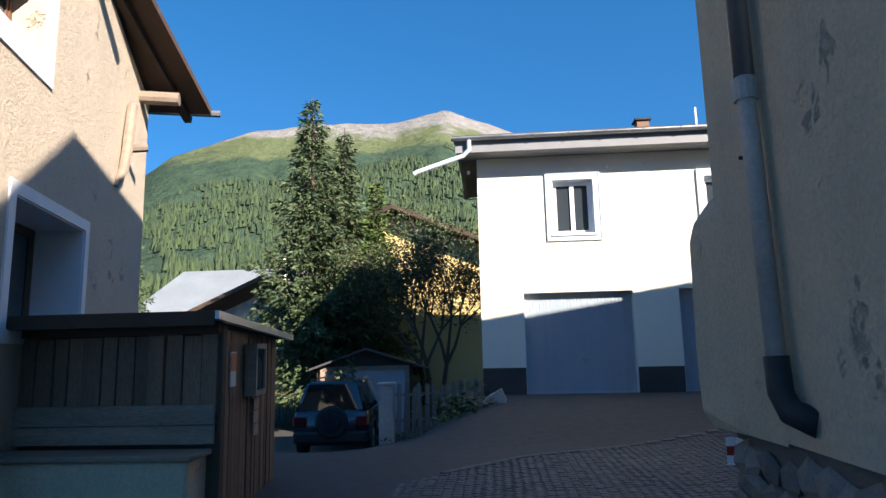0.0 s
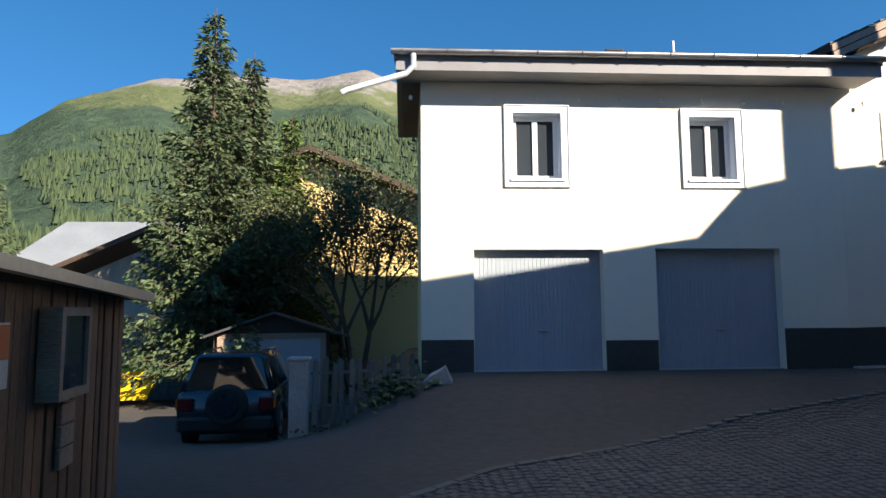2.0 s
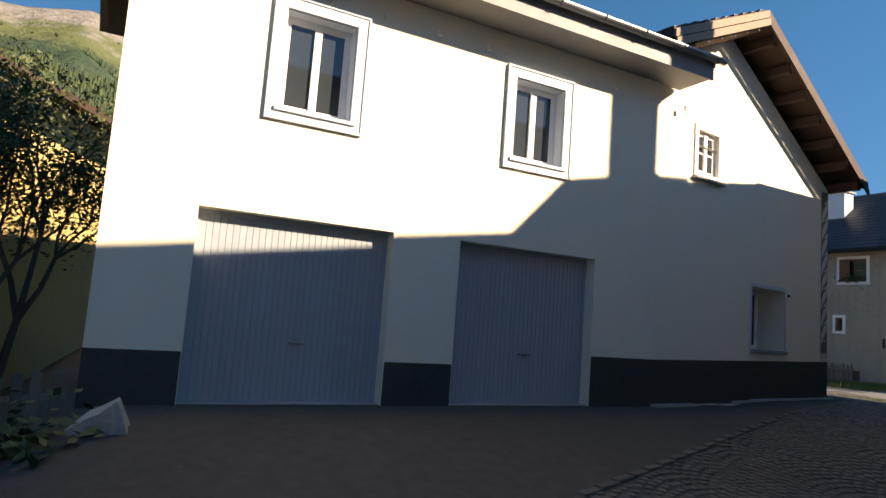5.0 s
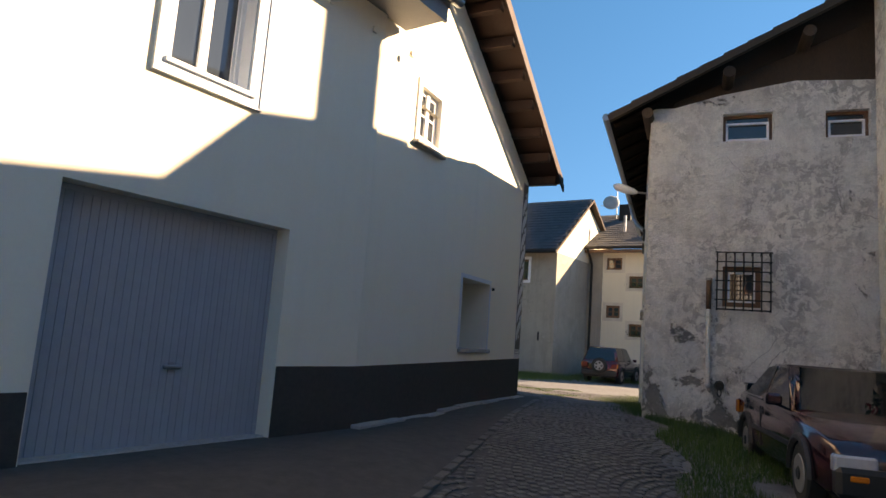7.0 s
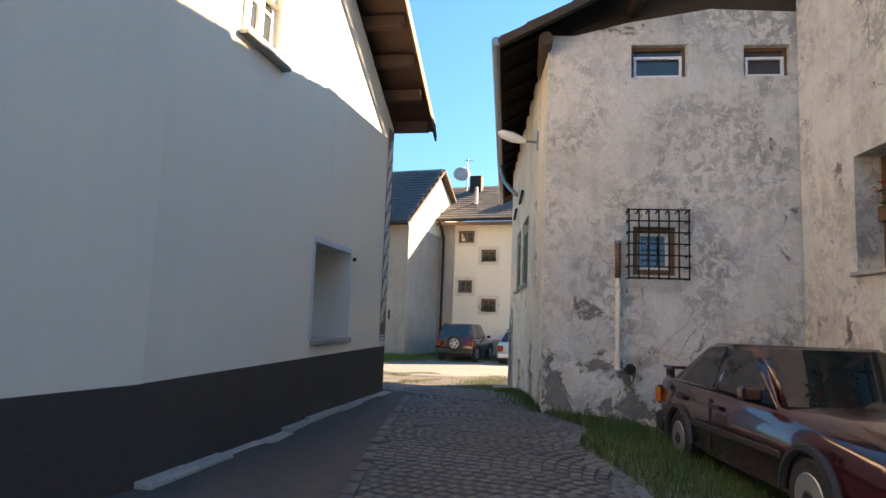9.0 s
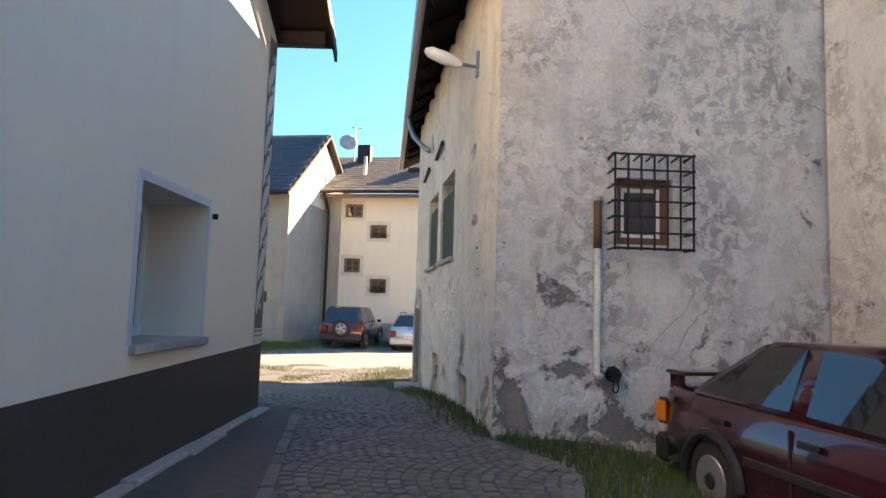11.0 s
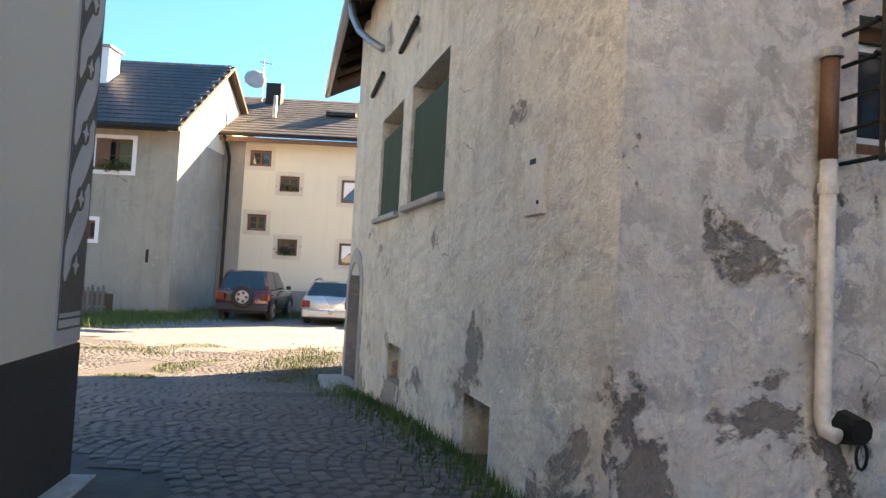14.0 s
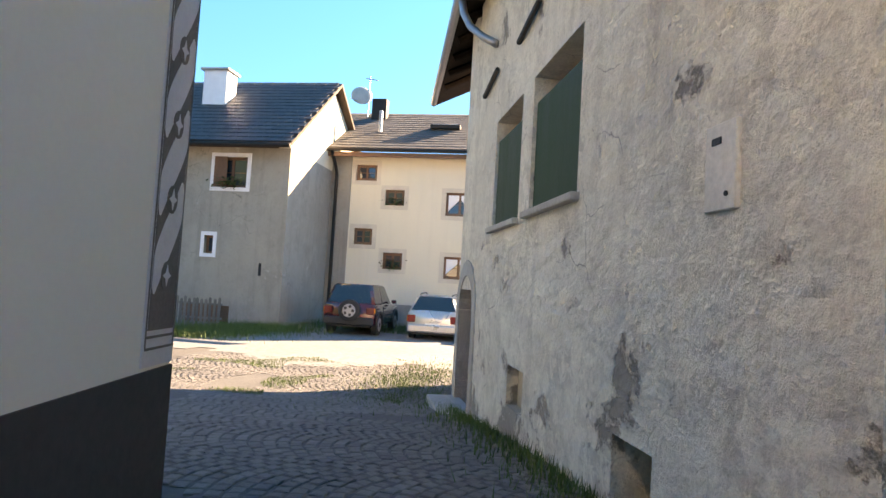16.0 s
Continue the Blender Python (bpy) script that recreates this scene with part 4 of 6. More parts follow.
# ---- left house and wooden shelter ----
left = thing("left_house", (-7, 6, 0), "beige rough-rendered house with a deep white window", "house")
ML, LL = wall_frame((-3.9, 4.2), (-5.31, 9.07))
k0 = (Vector((-4.33, 5.66)) - Vector((-3.9, 4.2))).length
lwn, lw2 = (k0 - 0.62, k0 + 1.12, 1.75, 2.93), (k0 - 1.3, k0 - 0.28, 4.35, 5.5)
part("east_wall", wall_mesh(LL, -0.4, 5.12, 0.7, [lwn, (lw2[0], lw2[1], lw2[2], 5.12)]), M_LEFT, left, "", ML)
part("gable", prism([(0, 5.12), (lw2[0], 5.12), (lw2[0], 6.1), (lw2[1], 6.1), (lw2[1], 5.12), (LL, 5.12), (LL, 5.45), (0, 7.0)], 0.0, 0.7), M_LEFT, left, "", ML)
part("far_wall", box(LL - 0.6, LL, 0.7, 6, -0.6, 5.3), M_LEFT, left, "", ML)
w = window_in(left, ML, lwn[0], lwn[1], lwn[2], lwn[3], 0.5, M_BROWN, M_WPAINT, 0.12, 1, 0, None, proud=0.02)
part("reveal", frame_ring(lwn[0] + 0.002, lwn[1] - 0.002, lwn[2] + 0.002, lwn[3] - 0.002, 0.01, 0.0, 0.5), M_WPAINT, w, "white painted reveal", ML)
w = window_in(left, ML, lw2[0], lw2[1], lw2[2], 6.08, 0.3, M_BROWN, M_WPAINT, 0.22, 1, 0, None, proud=0.02)
E0, E1 = Vector((-4.56, 9.67, 5.52)), Vector((-3.91, 2.75, 7.59))
E0b, E1b = E0 + Vector((-7, -2.0, 0)), E1 + Vector((-7, -2.0, 0))
roof_slab([E0, E0b, E1b, E1], 0.10, M_WOOD, left, "roof", "dark timber roof overhang")
roof_slab([E1, E1b, E1b + Vector((1, -5, -2)), E1 + Vector((1, -5, -2))], 0.10, M_WOOD, left, "rear_roof")
for s, z in ((4.58, 5.33), (2.35, 6.0)):
    part("purlin_log", tube([(s, 0.2, z), (s, -0.55, z)], 0.1, 10), M_WOODH, left, "weathered round log end", ML)
part("rake_beam", tube([E0 + Vector((-0.4, 0, -0.16)), E1 + Vector((-0.3, 0, -0.16))], 0.08, 4), M_WOOD, left)
part("eave_gutter", tube([E0 + Vector((0.12, 0.06, -0.06)), E0b + Vector((0, 0.06, -0.06))], 0.06, 8), M_ZINC, left, "grey eaves gutter")
part("wall_log", tube([(3.94, -0.08, 4.95), (3.82, -0.09, 4.54), (3.76, -0.09, 4.25), (3.68, -0.08, 3.95), (3.5, -0.05, 3.68)], [0.07, 0.075, 0.07, 0.065, 0.03], 8), M_WOODH, left, "weathered wooden anchor log on the wall", ML)
part("anchor_peg", tube([(3.86, 0.0, 4.29), (3.94, -0.3, 4.35)], 0.06, 8), M_WOODH, left, "", ML)

shelter = thing("wooden_shelter", (-3.4, 6.5, 0), "dark weathered board shelter with a built-in bench", "shelter")
YS = 5.42
X0, X1 = -4.25, -2.42
rng = random.Random(3)
x = X0 - 0.0
while x < X1 - 0.05:
    wd = rng.uniform(0.13, 0.19)
    part("board", box(x + 0.006, min(x + wd, X1) - 0.006, YS + rng.uniform(-0.02, 0.02), YS + 0.044, 1.0, 1.66 + rng.uniform(0, 0.02), 0.003), M_SHELTER, shelter)
    x += wd
for z in (0.745, 0.905):
    part("backrest_board", box(X0, X1 + 0.0, YS - 0.05, YS - 0.012, z + 0.003, z + (0.157 if z < 0.8 else 0.172), 0.005), M_WOODH, shelter, "weathered grey bench back")
part("lining", box(X0, X1 - 0.01, YS + 0.045, YS + 0.065, -0.1, 1.7), M_WOOD, shelter, "dark inner lining")
part("bench_seat", box(X0, X1 - 0.02, YS - 0.40, YS - 0.012, 0.665, 0.71, 0.008), M_WOODH, shelter, "weathered grey bench plank")
part("bench_base", box(X0, X1 - 0.08, YS - 0.34, YS + 0.1, -0.2, 0.66, 0.02), M_TAN, shelter, "rough plastered bench base")
part("header", box(X0, X1 + 0.02, YS - 0.05, YS + 0.05, 1.68, 1.80, 0.006), M_WOOD, shelter)
MS, LS = wall_frame((X1, YS + 0.05), (-2.74, 7.75))
x = 0.0
while x < LS:
    wd = rng.uniform(0.09, 0.13)
    part("side_board", box(x + 0.006, x + wd - 0.006, rng.uniform(0, 0.015), 0.04, -0.1, 1.72, 0.003), M_SHELTER, shelter, "", MS)
    x += wd
part("corner_post", box(-0.03, 0.09, -0.03, 0.09, -0.1, 1.75, 0.008), M_WOOD, shelter, "", MS)
roof_slab([(X0 - 0.2, YS - 0.28, 1.86), (X1 + 0.08, YS - 0.28, 1.86), (-2.6, 7.95, 1.72), (X0 - 0.6, 7.95, 1.72)], 0.05, M_WOOD, shelter, "roof", "dark tar-paper shelter roof")
part("roof_edge", box(X0 - 0.2, X1 + 0.09, YS - 0.3, YS - 0.27, 1.74, 1.865, 0.004), M_WOOD, shelter)
part("roof_flashing", tube([(X1 + 0.09, YS - 0.29, 1.83), (-2.6, 7.95, 1.69)], 0.05, 4), M_ZINC, shelter, "grey metal roof edge")
case = thing("notice_case", tuple(MS @ Vector((1.1, -0.05, 1.3))), "shallow wooden notice case with a glass front", "notice case")
part("case_body", frame_ring(0.85, 1.32, 1.08, 1.6, 0.05, -0.12, 0.0), M_WOODH, case, "", MS)
part("case_back", box(0.86, 1.31, -0.02, -0.004, 1.09, 1.59), M_GREYBOARD, case, "", MS)
part("pane", box(0.9, 1.27, -0.1, -0.095, 1.13, 1.55), M_GLASS, case, "", MS)
M_PAPER = plain("printed_paper", (0.6, 0.6, 0.57), 0.7)
M_ORANGE = plain("orange_print", (0.6, 0.16, 0.05), 0.7)
for k in range(3):
    sg = thing("trail_sign", tuple(MS @ Vector((1.25, -0.03, 0.95 - 0.14 * k))), "small pale wooden sign board on the shelter", "sign", "signs on the shelter")
    part("plate", box(1.15, 1.36, -0.035, -0.004, 0.91 - 0.13 * k, 1.03 - 0.13 * k, 0.004), M_GREYBOARD, sg, "", MS)
po = thing("poster", tuple(MS @ Vector((0.4, -0.02, 1.4))), "small printed poster pinned on the shelter", "poster")
part("sheet", box(0.3, 0.5, -0.01, -0.004, 1.2, 1.52), M_PAPER, po, "", MS)
part("print", box(0.31, 0.49, -0.014, -0.0105, 1.34, 1.51), M_ORANGE, po, "orange printed picture", MS)

# ---- far houses of the square ----
XB = 35.8
bei = thing("cream_house", (38, 18, 0), "pale cream house with small brown windows under a grey tiled roof", "house")
MB, LB = wall_frame((XB, 23.2), (XB, 11.0))
def sB(y):
    return 23.2 - y
bw = [(21.10, 20.2, 5.95, 6.62), (19.8, 18.98, 4.95, 5.6), (21.05, 20.25, 3.28, 3.96), (19.75, 18.92, 2.32, 3.0), (17.25, 16.1, 4.6, 5.56), (17.2, 16.0, 2.05, 2.95), (15.2, 14.2, 4.6, 5.56), (15.2, 14.2, 2.05, 2.95)]
ops = [(sB(a), sB(b), c, d) for a, b, c, d in bw]
part("wall", wall_mesh(LB, -1, 7.05, 0.5, ops), M_BEIGE, bei, "", MB)
part("grey_strip", box(0, sB(21.3), -0.03, 0.0, -1, 7.0), M_B1, bei, "bare grey render strip", MB)
part("plinth", box(sB(21.28), LB, -0.03, 0.0, -1, 0.9), M_B1, bei, "grey plinth", MB)
for i, o in enumerate(ops):
    w = window_in(bei, MB, *o, 0.1, M_BROWN, M_SURROUND, 0.17, 1, 1, None, fw=0.08, proud=0.012)
    if i in (1, 3):
        pymesh("plants", *[(lambda v, f: ([MB @ q for q in v], f))(*leaf_cloud(120, ((o[0] + o[1]) / 2, 0.0, o[2] + 0.14), (0.22, 0.06, 0.1), 0.06, i))][0], M_LEAF, w, "window plants", "stuff")
    if i in (4, 5):
        part("curtain", prism([(o[0] + 0.1, o[3] - 0.1), (o[1] - 0.1, o[3] - 0.1), (o[1] - 0.1, o[2] + 0.2), ((o[0] + o[1]) / 2, o[3] - 0.25), (o[0] + 0.1, o[2] + 0.2)], 0.098, 0.104), M_WPAINT, w, "white lace curtain", MB)
roof_slab([(XB - 0.7, 23.4, 7.15), (XB + 4.3, 23.4, 9.95), (XB + 4.3, 10.5, 9.95), (XB - 0.7, 10.5, 7.15)], 0.12, M_BROWN, bei, "roof", "grey tiled roof with brown eaves")
tile_field((XB - 0.72, 23.4, 7.17), (XB - 0.72, 10.5, 7.17), (XB + 4.3, 23.4, 9.97), 42, 16, M_ROOFG, bei)
part("eave_board", box(XB - 0.68, XB - 0.6, 10.5, 23.3, 6.82, 7.0), M_BROWN, bei, "brown eaves board")
part("gutter", tube([(XB - 0.78, 23.4, 7.08), (XB - 0.78, 10.5, 7.05)], 0.07, 8), M_IRON, bei, "dark gutter")
part("downpipe", tube([(XB - 0.75, 21.95, 7.0), (XB - 0.3, 21.92, 6.5), (XB - 0.14, 21.9, 6.2), (XB - 0.14, 21.9, -0.5)], 0.07, 8), M_IRON, bei, "dark brown downpipe")
part("chimney", box(XB + 3.2, XB + 3.7, 20.9, 21.6, 8.6, 10.4, 0.02), M_IRON, bei, "dark metal chimney")
part("flue", tube([(XB + 1.4, 20.6, 7.9), (XB + 1.4, 20.6, 9.3)], 0.09, 8), M_ZINC, bei, "short flue pipe")
skl = part("skylight", box(XB + 1.6, XB + 2.8, 17.1, 18.4, 8.62, 8.78), M_IRON, bei, "raised roof window")
part("pane", box(XB + 1.65, XB + 2.75, 17.2, 18.3, 8.78, 8.81), M_WPAINT, skl)
dish = thing("satellite_dish", (XB + 1.5, 21.8, 9), "grey satellite dish on a roof mast", "satellite dish")
part("mast", tube([(XB + 3.6, 21.9, 8.6), (XB + 3.6, 21.9, 11.6)], 0.03, 6), M_ZINC, dish)
bm = bmesh.new()
bmesh.ops.create_uvsphere(bm, u_segments=16, v_segments=8, radius=0.5)
bmesh.ops.transform(bm, matrix=pose(XB + 3.4, 22.2, 10.6, 0, -70, 20) @ Matrix.Diagonal((1, 1, 0.18, 1)), verts=bm.verts)
part("reflector", bm, M_PIPEGREY, dish, smooth=True)
part("feed_arm", tube([(XB + 3.4, 22.2, 10.3), (XB + 2.8, 22.6, 10.3)], 0.02, 6), M_ZINC, dish)
part("antenna", tube([(XB + 3.6, 21.5, 11.4), (XB + 3.6, 22.1, 11.5)], 0.02, 6), M_ZINC, dish)

XG = 31.5
gry = thing("grey_house", (34, 26, 0), "old grey-rendered house with a dark slate roof", "house")
MGy, LGy = wall_frame((XG, 33.0), (XG, 22.15))
def sG(y):
    return 33.0 - y
o1, o2, o3 = (sG(25.0), sG(23.75), 4.85, 5.95), (sG(25.2), sG(24.85), 2.45, 3.1), (sG(25.9), sG(24.05), -0.9, 0.62)
part("wall", wall_mesh(LGy, -1.2, 6.3, 0.5, [o1, o2, o3]), M_B1, gry, "", MGy)
part("side_wall", box(XG + 0.5, XB + 1.0, 22.15, 22.6, -1.2, 6.3), M_B1, gry)
part("side_gable", prism([(XG, 6.3), (XB + 4.2, 6.3), (XB + 4.2, 7.0), (XG + 3.9, 9.6), (XG, 6.5)], 22.15, 22.6), M_BEIGE, gry, "sunlit pale gable")
w = window_in(gry, MGy, *o1, 0.15, M_BROWN, M_WPAINT, 0.14, 1, 1, M_WPAINT, proud=0.03)
part("shutter", box(o1[0] + 0.0, o1[0] + 0.5, -0.06, -0.035, o1[2], o1[3], 0.004), M_BROWN, w, "open brown shutter", MGy)
pymesh("plants", *[(lambda v, f: ([MGy @ q for q in v], f))(*leaf_cloud(160, ((o1[0] + o1[1]) / 2, -0.1, o1[2] + 0.16), (0.28, 0.08, 0.1), 0.07, 9))][0], M_LEAF, w, "window plants", "stuff")
window_in(gry, MGy, *o2, 0.15, M_BROWN, M_WPAINT, 0.13, 0, 0, None, proud=0.03, fw=0.05)
part("wood_door", box(o3[0], o3[1], 0.1, 0.15, o3[2], o3[3]), M_BROWN, gry, "low brown plank door", MGy)
# Black box on the wall, painting the shade inside a slit.
part("slit", box(sG(23.05), sG(22.95), -0.01, 0.05, 1.75, 2.2), M_DARK, gry, "narrow dark slit", MGy)
roof_slab([(XG - 0.7, 33.5, 6.35), (XG - 0.7, 21.85, 6.35), (XG + 4.0, 21.85, 9.95), (XG + 4.0, 33.5, 9.95)], 0.15, M_WOOD, gry, "roof", "dark slate roof")
tile_field((XG - 0.72, 21.85, 6.38), (XG - 0.72, 33.5, 6.38), (XG + 4.0, 21.85, 9.98), 44, 18, M_ROOF, gry)
roof_slab([(XG + 4.0, 33.5, 9.95), (XG + 4.0, 21.85, 9.95), (XG + 8.5, 21.85, 6.8), (XG + 8.5, 33.5, 6.8)], 0.15, M_WOOD, gry, "rear_roof")
part("gutter", tube([(XG - 0.78, 21.85, 6.25), (XG - 0.78, 33, 6.25)], 0.08, 8), M_IRON, gry, "dark gutter")
ch = part("chimney", box(XG + 1.9, XG + 2.7, 25.9, 26.9, 7.0, 9.8, 0.02), M_WPAINT, gry, "white plastered chimney")
part("chimney_cap", box(XG + 1.8, XG + 2.8, 25.8, 27.0, 9.8, 9.88), M_CONC, ch)

# ---- yellow house, sheds and fence on the north-west side ----
yel = thing("yellow_house", (-1, 25, 0), "yellow rendered house behind the trees", "house")
part("wall", prism([(-6.5, -1.5), (2, -1.5), (2, 4.15), (-3.5, 6.4), (-6.5, 5.0)], 22.5, 23.0), M_YELLOW, yel)
part("side_wall", box(-6.5, -6.0, 23, 30, -1.5, 5.4), M_YELLOW, yel)
roof_slab([(-3.5, 21.7, 6.65), (-3.5, 30, 6.65), (2.6, 30, 4.15), (2.6, 21.7, 4.15)], 0.16, M_WOOD, yel, "roof", "dark brown timber roof")
roof_slab([(-7.2, 21.7, 5.0), (-7.2, 30, 5.0), (-3.5, 30, 6.65), (-3.5, 21.7, 6.65)], 0.16, M_WOOD, yel, "rear_roof")

shed = thing("garage_shed", (-4, 19, -0.9), "small wooden garage with a pale door and low gable roof", "garage")
MSh = pose(-5.22, 18.75, -0.06, 0, 0, 9)
part("frame", frame_ring(0.0, 2.65, -1.0, 1.12, 0.14, 0, 0.12), M_GREYBOARD, shed, "pale door frame", MSh)
gd = part("door", box(0.14, 2.51, 0.05, 0.08, -1.0, 0.98), M_GDOOR, shed, "pale blue-grey sliding door", MSh)
for i in range(12):
    part("board", box(0.15 + i * 0.197, 0.335 + i * 0.197, 0.035, 0.05, -1.0, 0.97), M_GDOOR, gd, "", MSh)
part("gable", prism([(-0.15, 1.12), (2.9, 1.12), (1.35, 1.6)], -0.02, 0.1), M_REDWOOD, shed, "dark red gable", MSh)
part("side_wall", box(2.65, 2.75, 0.12, 4, -1.2, 1.15), M_WOOD, shed, "", MSh)
part("side_wall", box(-0.1, 0.0, 0.12, 4, -1.2, 1.15), M_WOOD, shed, "", MSh)
for a, b, n in (((-0.3, 1.08), (1.35, 1.66), "roof"), ((3.25, 1.02), (1.35, 1.66), "roof_half")):
    P = [MSh @ Vector(p) for p in ((a[0], -0.25, a[1]), (b[0], -0.25, b[1]), (b[0], 4.2, b[1]), (a[0], 4.2, a[1]))]
    roof_slab(P, 0.06, M_ROOF, shed, n, "grey sheet roof")

far1 = thing("barn", (-14, 27, 0), "small house with a dark roof and timber wall behind the trees", "house")
part("wall", prism([(-13.0, -2), (-6.5, -2), (-6.5, 3.6), (-10.0, 3.9), (-13.0, 2.6)], 26, 26.4), M_B1, far1)
roof_slab([(-13.9, 25.2, 2.75), (-13.9, 33, 2.75), (-9.5, 33, 4.7), (-9.5, 25.2, 4.7)], 0.18, M_WOOD, far1, "roof", "dark overhanging roof")
roof_slab([(-9.5, 25.2, 4.7), (-9.5, 33, 4.7), (-5.2, 33, 2.75), (-5.2, 25.2, 2.75)], 0.18, M_WOOD, far1, "roof_half")
far2 = thing("metal_roof_house", (-24, 50, 0), "house with a pale grey sheet-metal roof", "house")
part("wall", box(-28, -14.5, 46.5, 56, -4, 4.0), M_B1, far2)
roof_slab([(-28.5, 45.5, 3.9), (-14, 45.5, 3.9), (-15.5, 52, 8.6), (-26.5, 52, 8.6)], 0.15, M_METALROOF, far2, "roof", "pale grey sheet-metal roof")
roof_slab([(-26.5, 52, 8.6), (-15.5, 52, 8.6), (-14, 58, 3.9), (-28.5, 58, 3.9)], 0.15, M_METALROOF, far2, "roof_half")
part("flue", tube([(-17, 50.0, 6.8), (-17, 50.0, 9.2)], 0.2, 8), M_WPAINT, far2, "white flue")
part("chimney", box(-30.4, -28.8, 45, 46.4, -4, 4.9), M_WPAINT, far2, "white chimney")
timber = thing("timber_barn", (-17, 30, 0), "weathered brown board barn wall", "barn")
for i in range(14):
    part("plank", box(-19, -12.5, 28.0, 28.06, -1.8 + i * 0.2, -1.62 + i * 0.2), M_GREYBOARD, timber)
part("brace", tube([(-17.5, 27.95, -1.6), (-14.5, 27.95, 0.9)], 0.06, 4), M_WOODH, timber)


def picket_fence(a, b, h, label, seed, level=None):
    f = thing("picket_fence", (*a, gz(*a)), label, "fence")
    M, L = wall_frame(a, b)
    rng = random.Random(seed)
    n = int(L / 0.145)
    me = None
    for i in range(n):
        s = i * L / n
        p = M @ Vector((s, 0, 0))
        z = gz(p.x, p.y) if level is None else level
        hh = h * rng.uniform(0.93, 1.04)
        if me is None:
            me = mesh_of("picket", prism([(0, 0), (0.09, 0), (0.09, h - 0.05), (0.045, h), (0, h - 0.05)], 0, 0.022), M_PICKET)
        ob = new("picket", me)
        put(ob, f, M @ pose(s, rng.uniform(-0.006, 0.006), z + hh - h - 0.0, 0, rng.uniform(-2.5, 2.5), 0))
    for zz in (0.3, 0.78):
        pa, pb = M @ Vector((0, 0.04, 0)), M @ Vector((L, 0.04, 0))
        part("rail", tube([(pa.x, pa.y, (gz(*a) if level is None else level) + zz * h), (pb.x, pb.y, (gz(*b) if level is None else level) + zz * h)], 0.035, 4), M_PICKET, f)
    return f


picket_fence((-2.0, 12.75), (-0.35, 13.6), 1.05, "silvered wooden picket fence by the garage yard", 5, -0.2)
picket_fence((-14.5, 24.0), (-6.2, 23.2), 1.1, "silvered wooden picket fence beside the shed", 6)
picket_fence((29.6, 27.2), (29.8, 23.4), 0.95, "old leaning wooden picket fence in the grass", 8)
gp = thing("gate_post", (-2.2, 12.7, -0.3), "square grey concrete gate post with a cap", "gate post")
part("shaft", box(-2.33, -2.05, 12.6, 12.88, -0.7, 0.82, 0.015), M_CONC, gp)
part("cap", box(-2.36, -2.02, 12.57, 12.91, 0.82, 0.88, 0.015), M_CONC, gp)
sb = thing("stone_slab", (0.0, 12.6, 0.2), "leaning pale stone slab at the yard corner", "stone")
bm = box(-0.18, 0.2, -0.16, 0.16, -0.55, 0.46)
bmesh.ops.subdivide_edges(bm, edges=bm.edges, cuts=2, use_grid_fill=True)
rng = random.Random(4)
for v in bm.verts:
    v.co += Vector((rng.uniform(-1, 1), rng.uniform(-1, 1), rng.uniform(-1, 1))) * 0.035
part("slab", bm, M_CONC, sb, "", pose(0.11, 12.75, 0.19, 0, -28, -8))
skip = thing("yellow_container", (-7.5, 20, -1), "bright yellow open steel container", "container")
M_YEL = plain("yellow_enamel", (0.8, 0.55, 0.02), 0.45, grain=0.1, scale=3)
part("tub", prism([(-1.5, 0.0), (1.2, 0.0), (1.5, 0.75), (-1.7, 0.75)], 0, 1.2), M_YEL, skip, "", pose(-8.9, 20.6, -0.80, 0, 0, 14))
part("rim", frame_ring(-1.75, 1.55, 0.72, 0.78, 0.03, -0.04, 1.24), M_YEL, skip, "", pose(-8.9, 20.6, -0.80, 0, 0, 14))
part("lettering_bar", box(-0.9, 0.5, -0.012, -0.006, 0.35, 0.5), M_GREYPLINTH, skip, "dark lettering bar", pose(-8.9, 20.6, -0.80, 0, 0, 14))


# ---- vehicles ----
M_TYRE = plain("tyre_rubber", (0.02, 0.02, 0.02), 0.8, bump=0.3)
M_ALLOY = plain("wheel_alloy", (0.35, 0.35, 0.36), 0.4, 0.6)
M_LAMPR = plain("red_lamp_lens", (0.16, 0.012, 0.012), 0.2, bump=0)
M_LAMPO = plain("orange_lamp_lens", (0.75, 0.2, 0.02), 0.2, bump=0)
M_CLEAR = plain("clear_lamp_lens", (0.6, 0.62, 0.63), 0.12, 0.3, bump=0.1, scale=30)
M_PLATE = plain("white_plate", (0.75, 0.75, 0.72), 0.5)
M_TRIM = plain("black_trim", (0.02, 0.02, 0.021), 0.55)
M_CARGLASS = glassy("tinted_car_glass", (0.012, 0.016, 0.016))


def lofted(sections, close=True):
    """Skin over rings of equal count."""
    bm = bmesh.new()
    rings = [[bm.verts.new(p) for p in s] for s in sections]
    n = len(rings[0])
    for a, b in zip(rings, rings[1:]):
        for k in range(n if close else n - 1):
            bm.faces.new((a[k], a[(k + 1) % n], b[(k + 1) % n], b[k]))
    if close:
        bm.faces.new(rings[0][::-1])
        bm.faces.new(rings[-1])
    bmesh.ops.recalc_face_normals(bm, faces=bm.faces)
    return bm


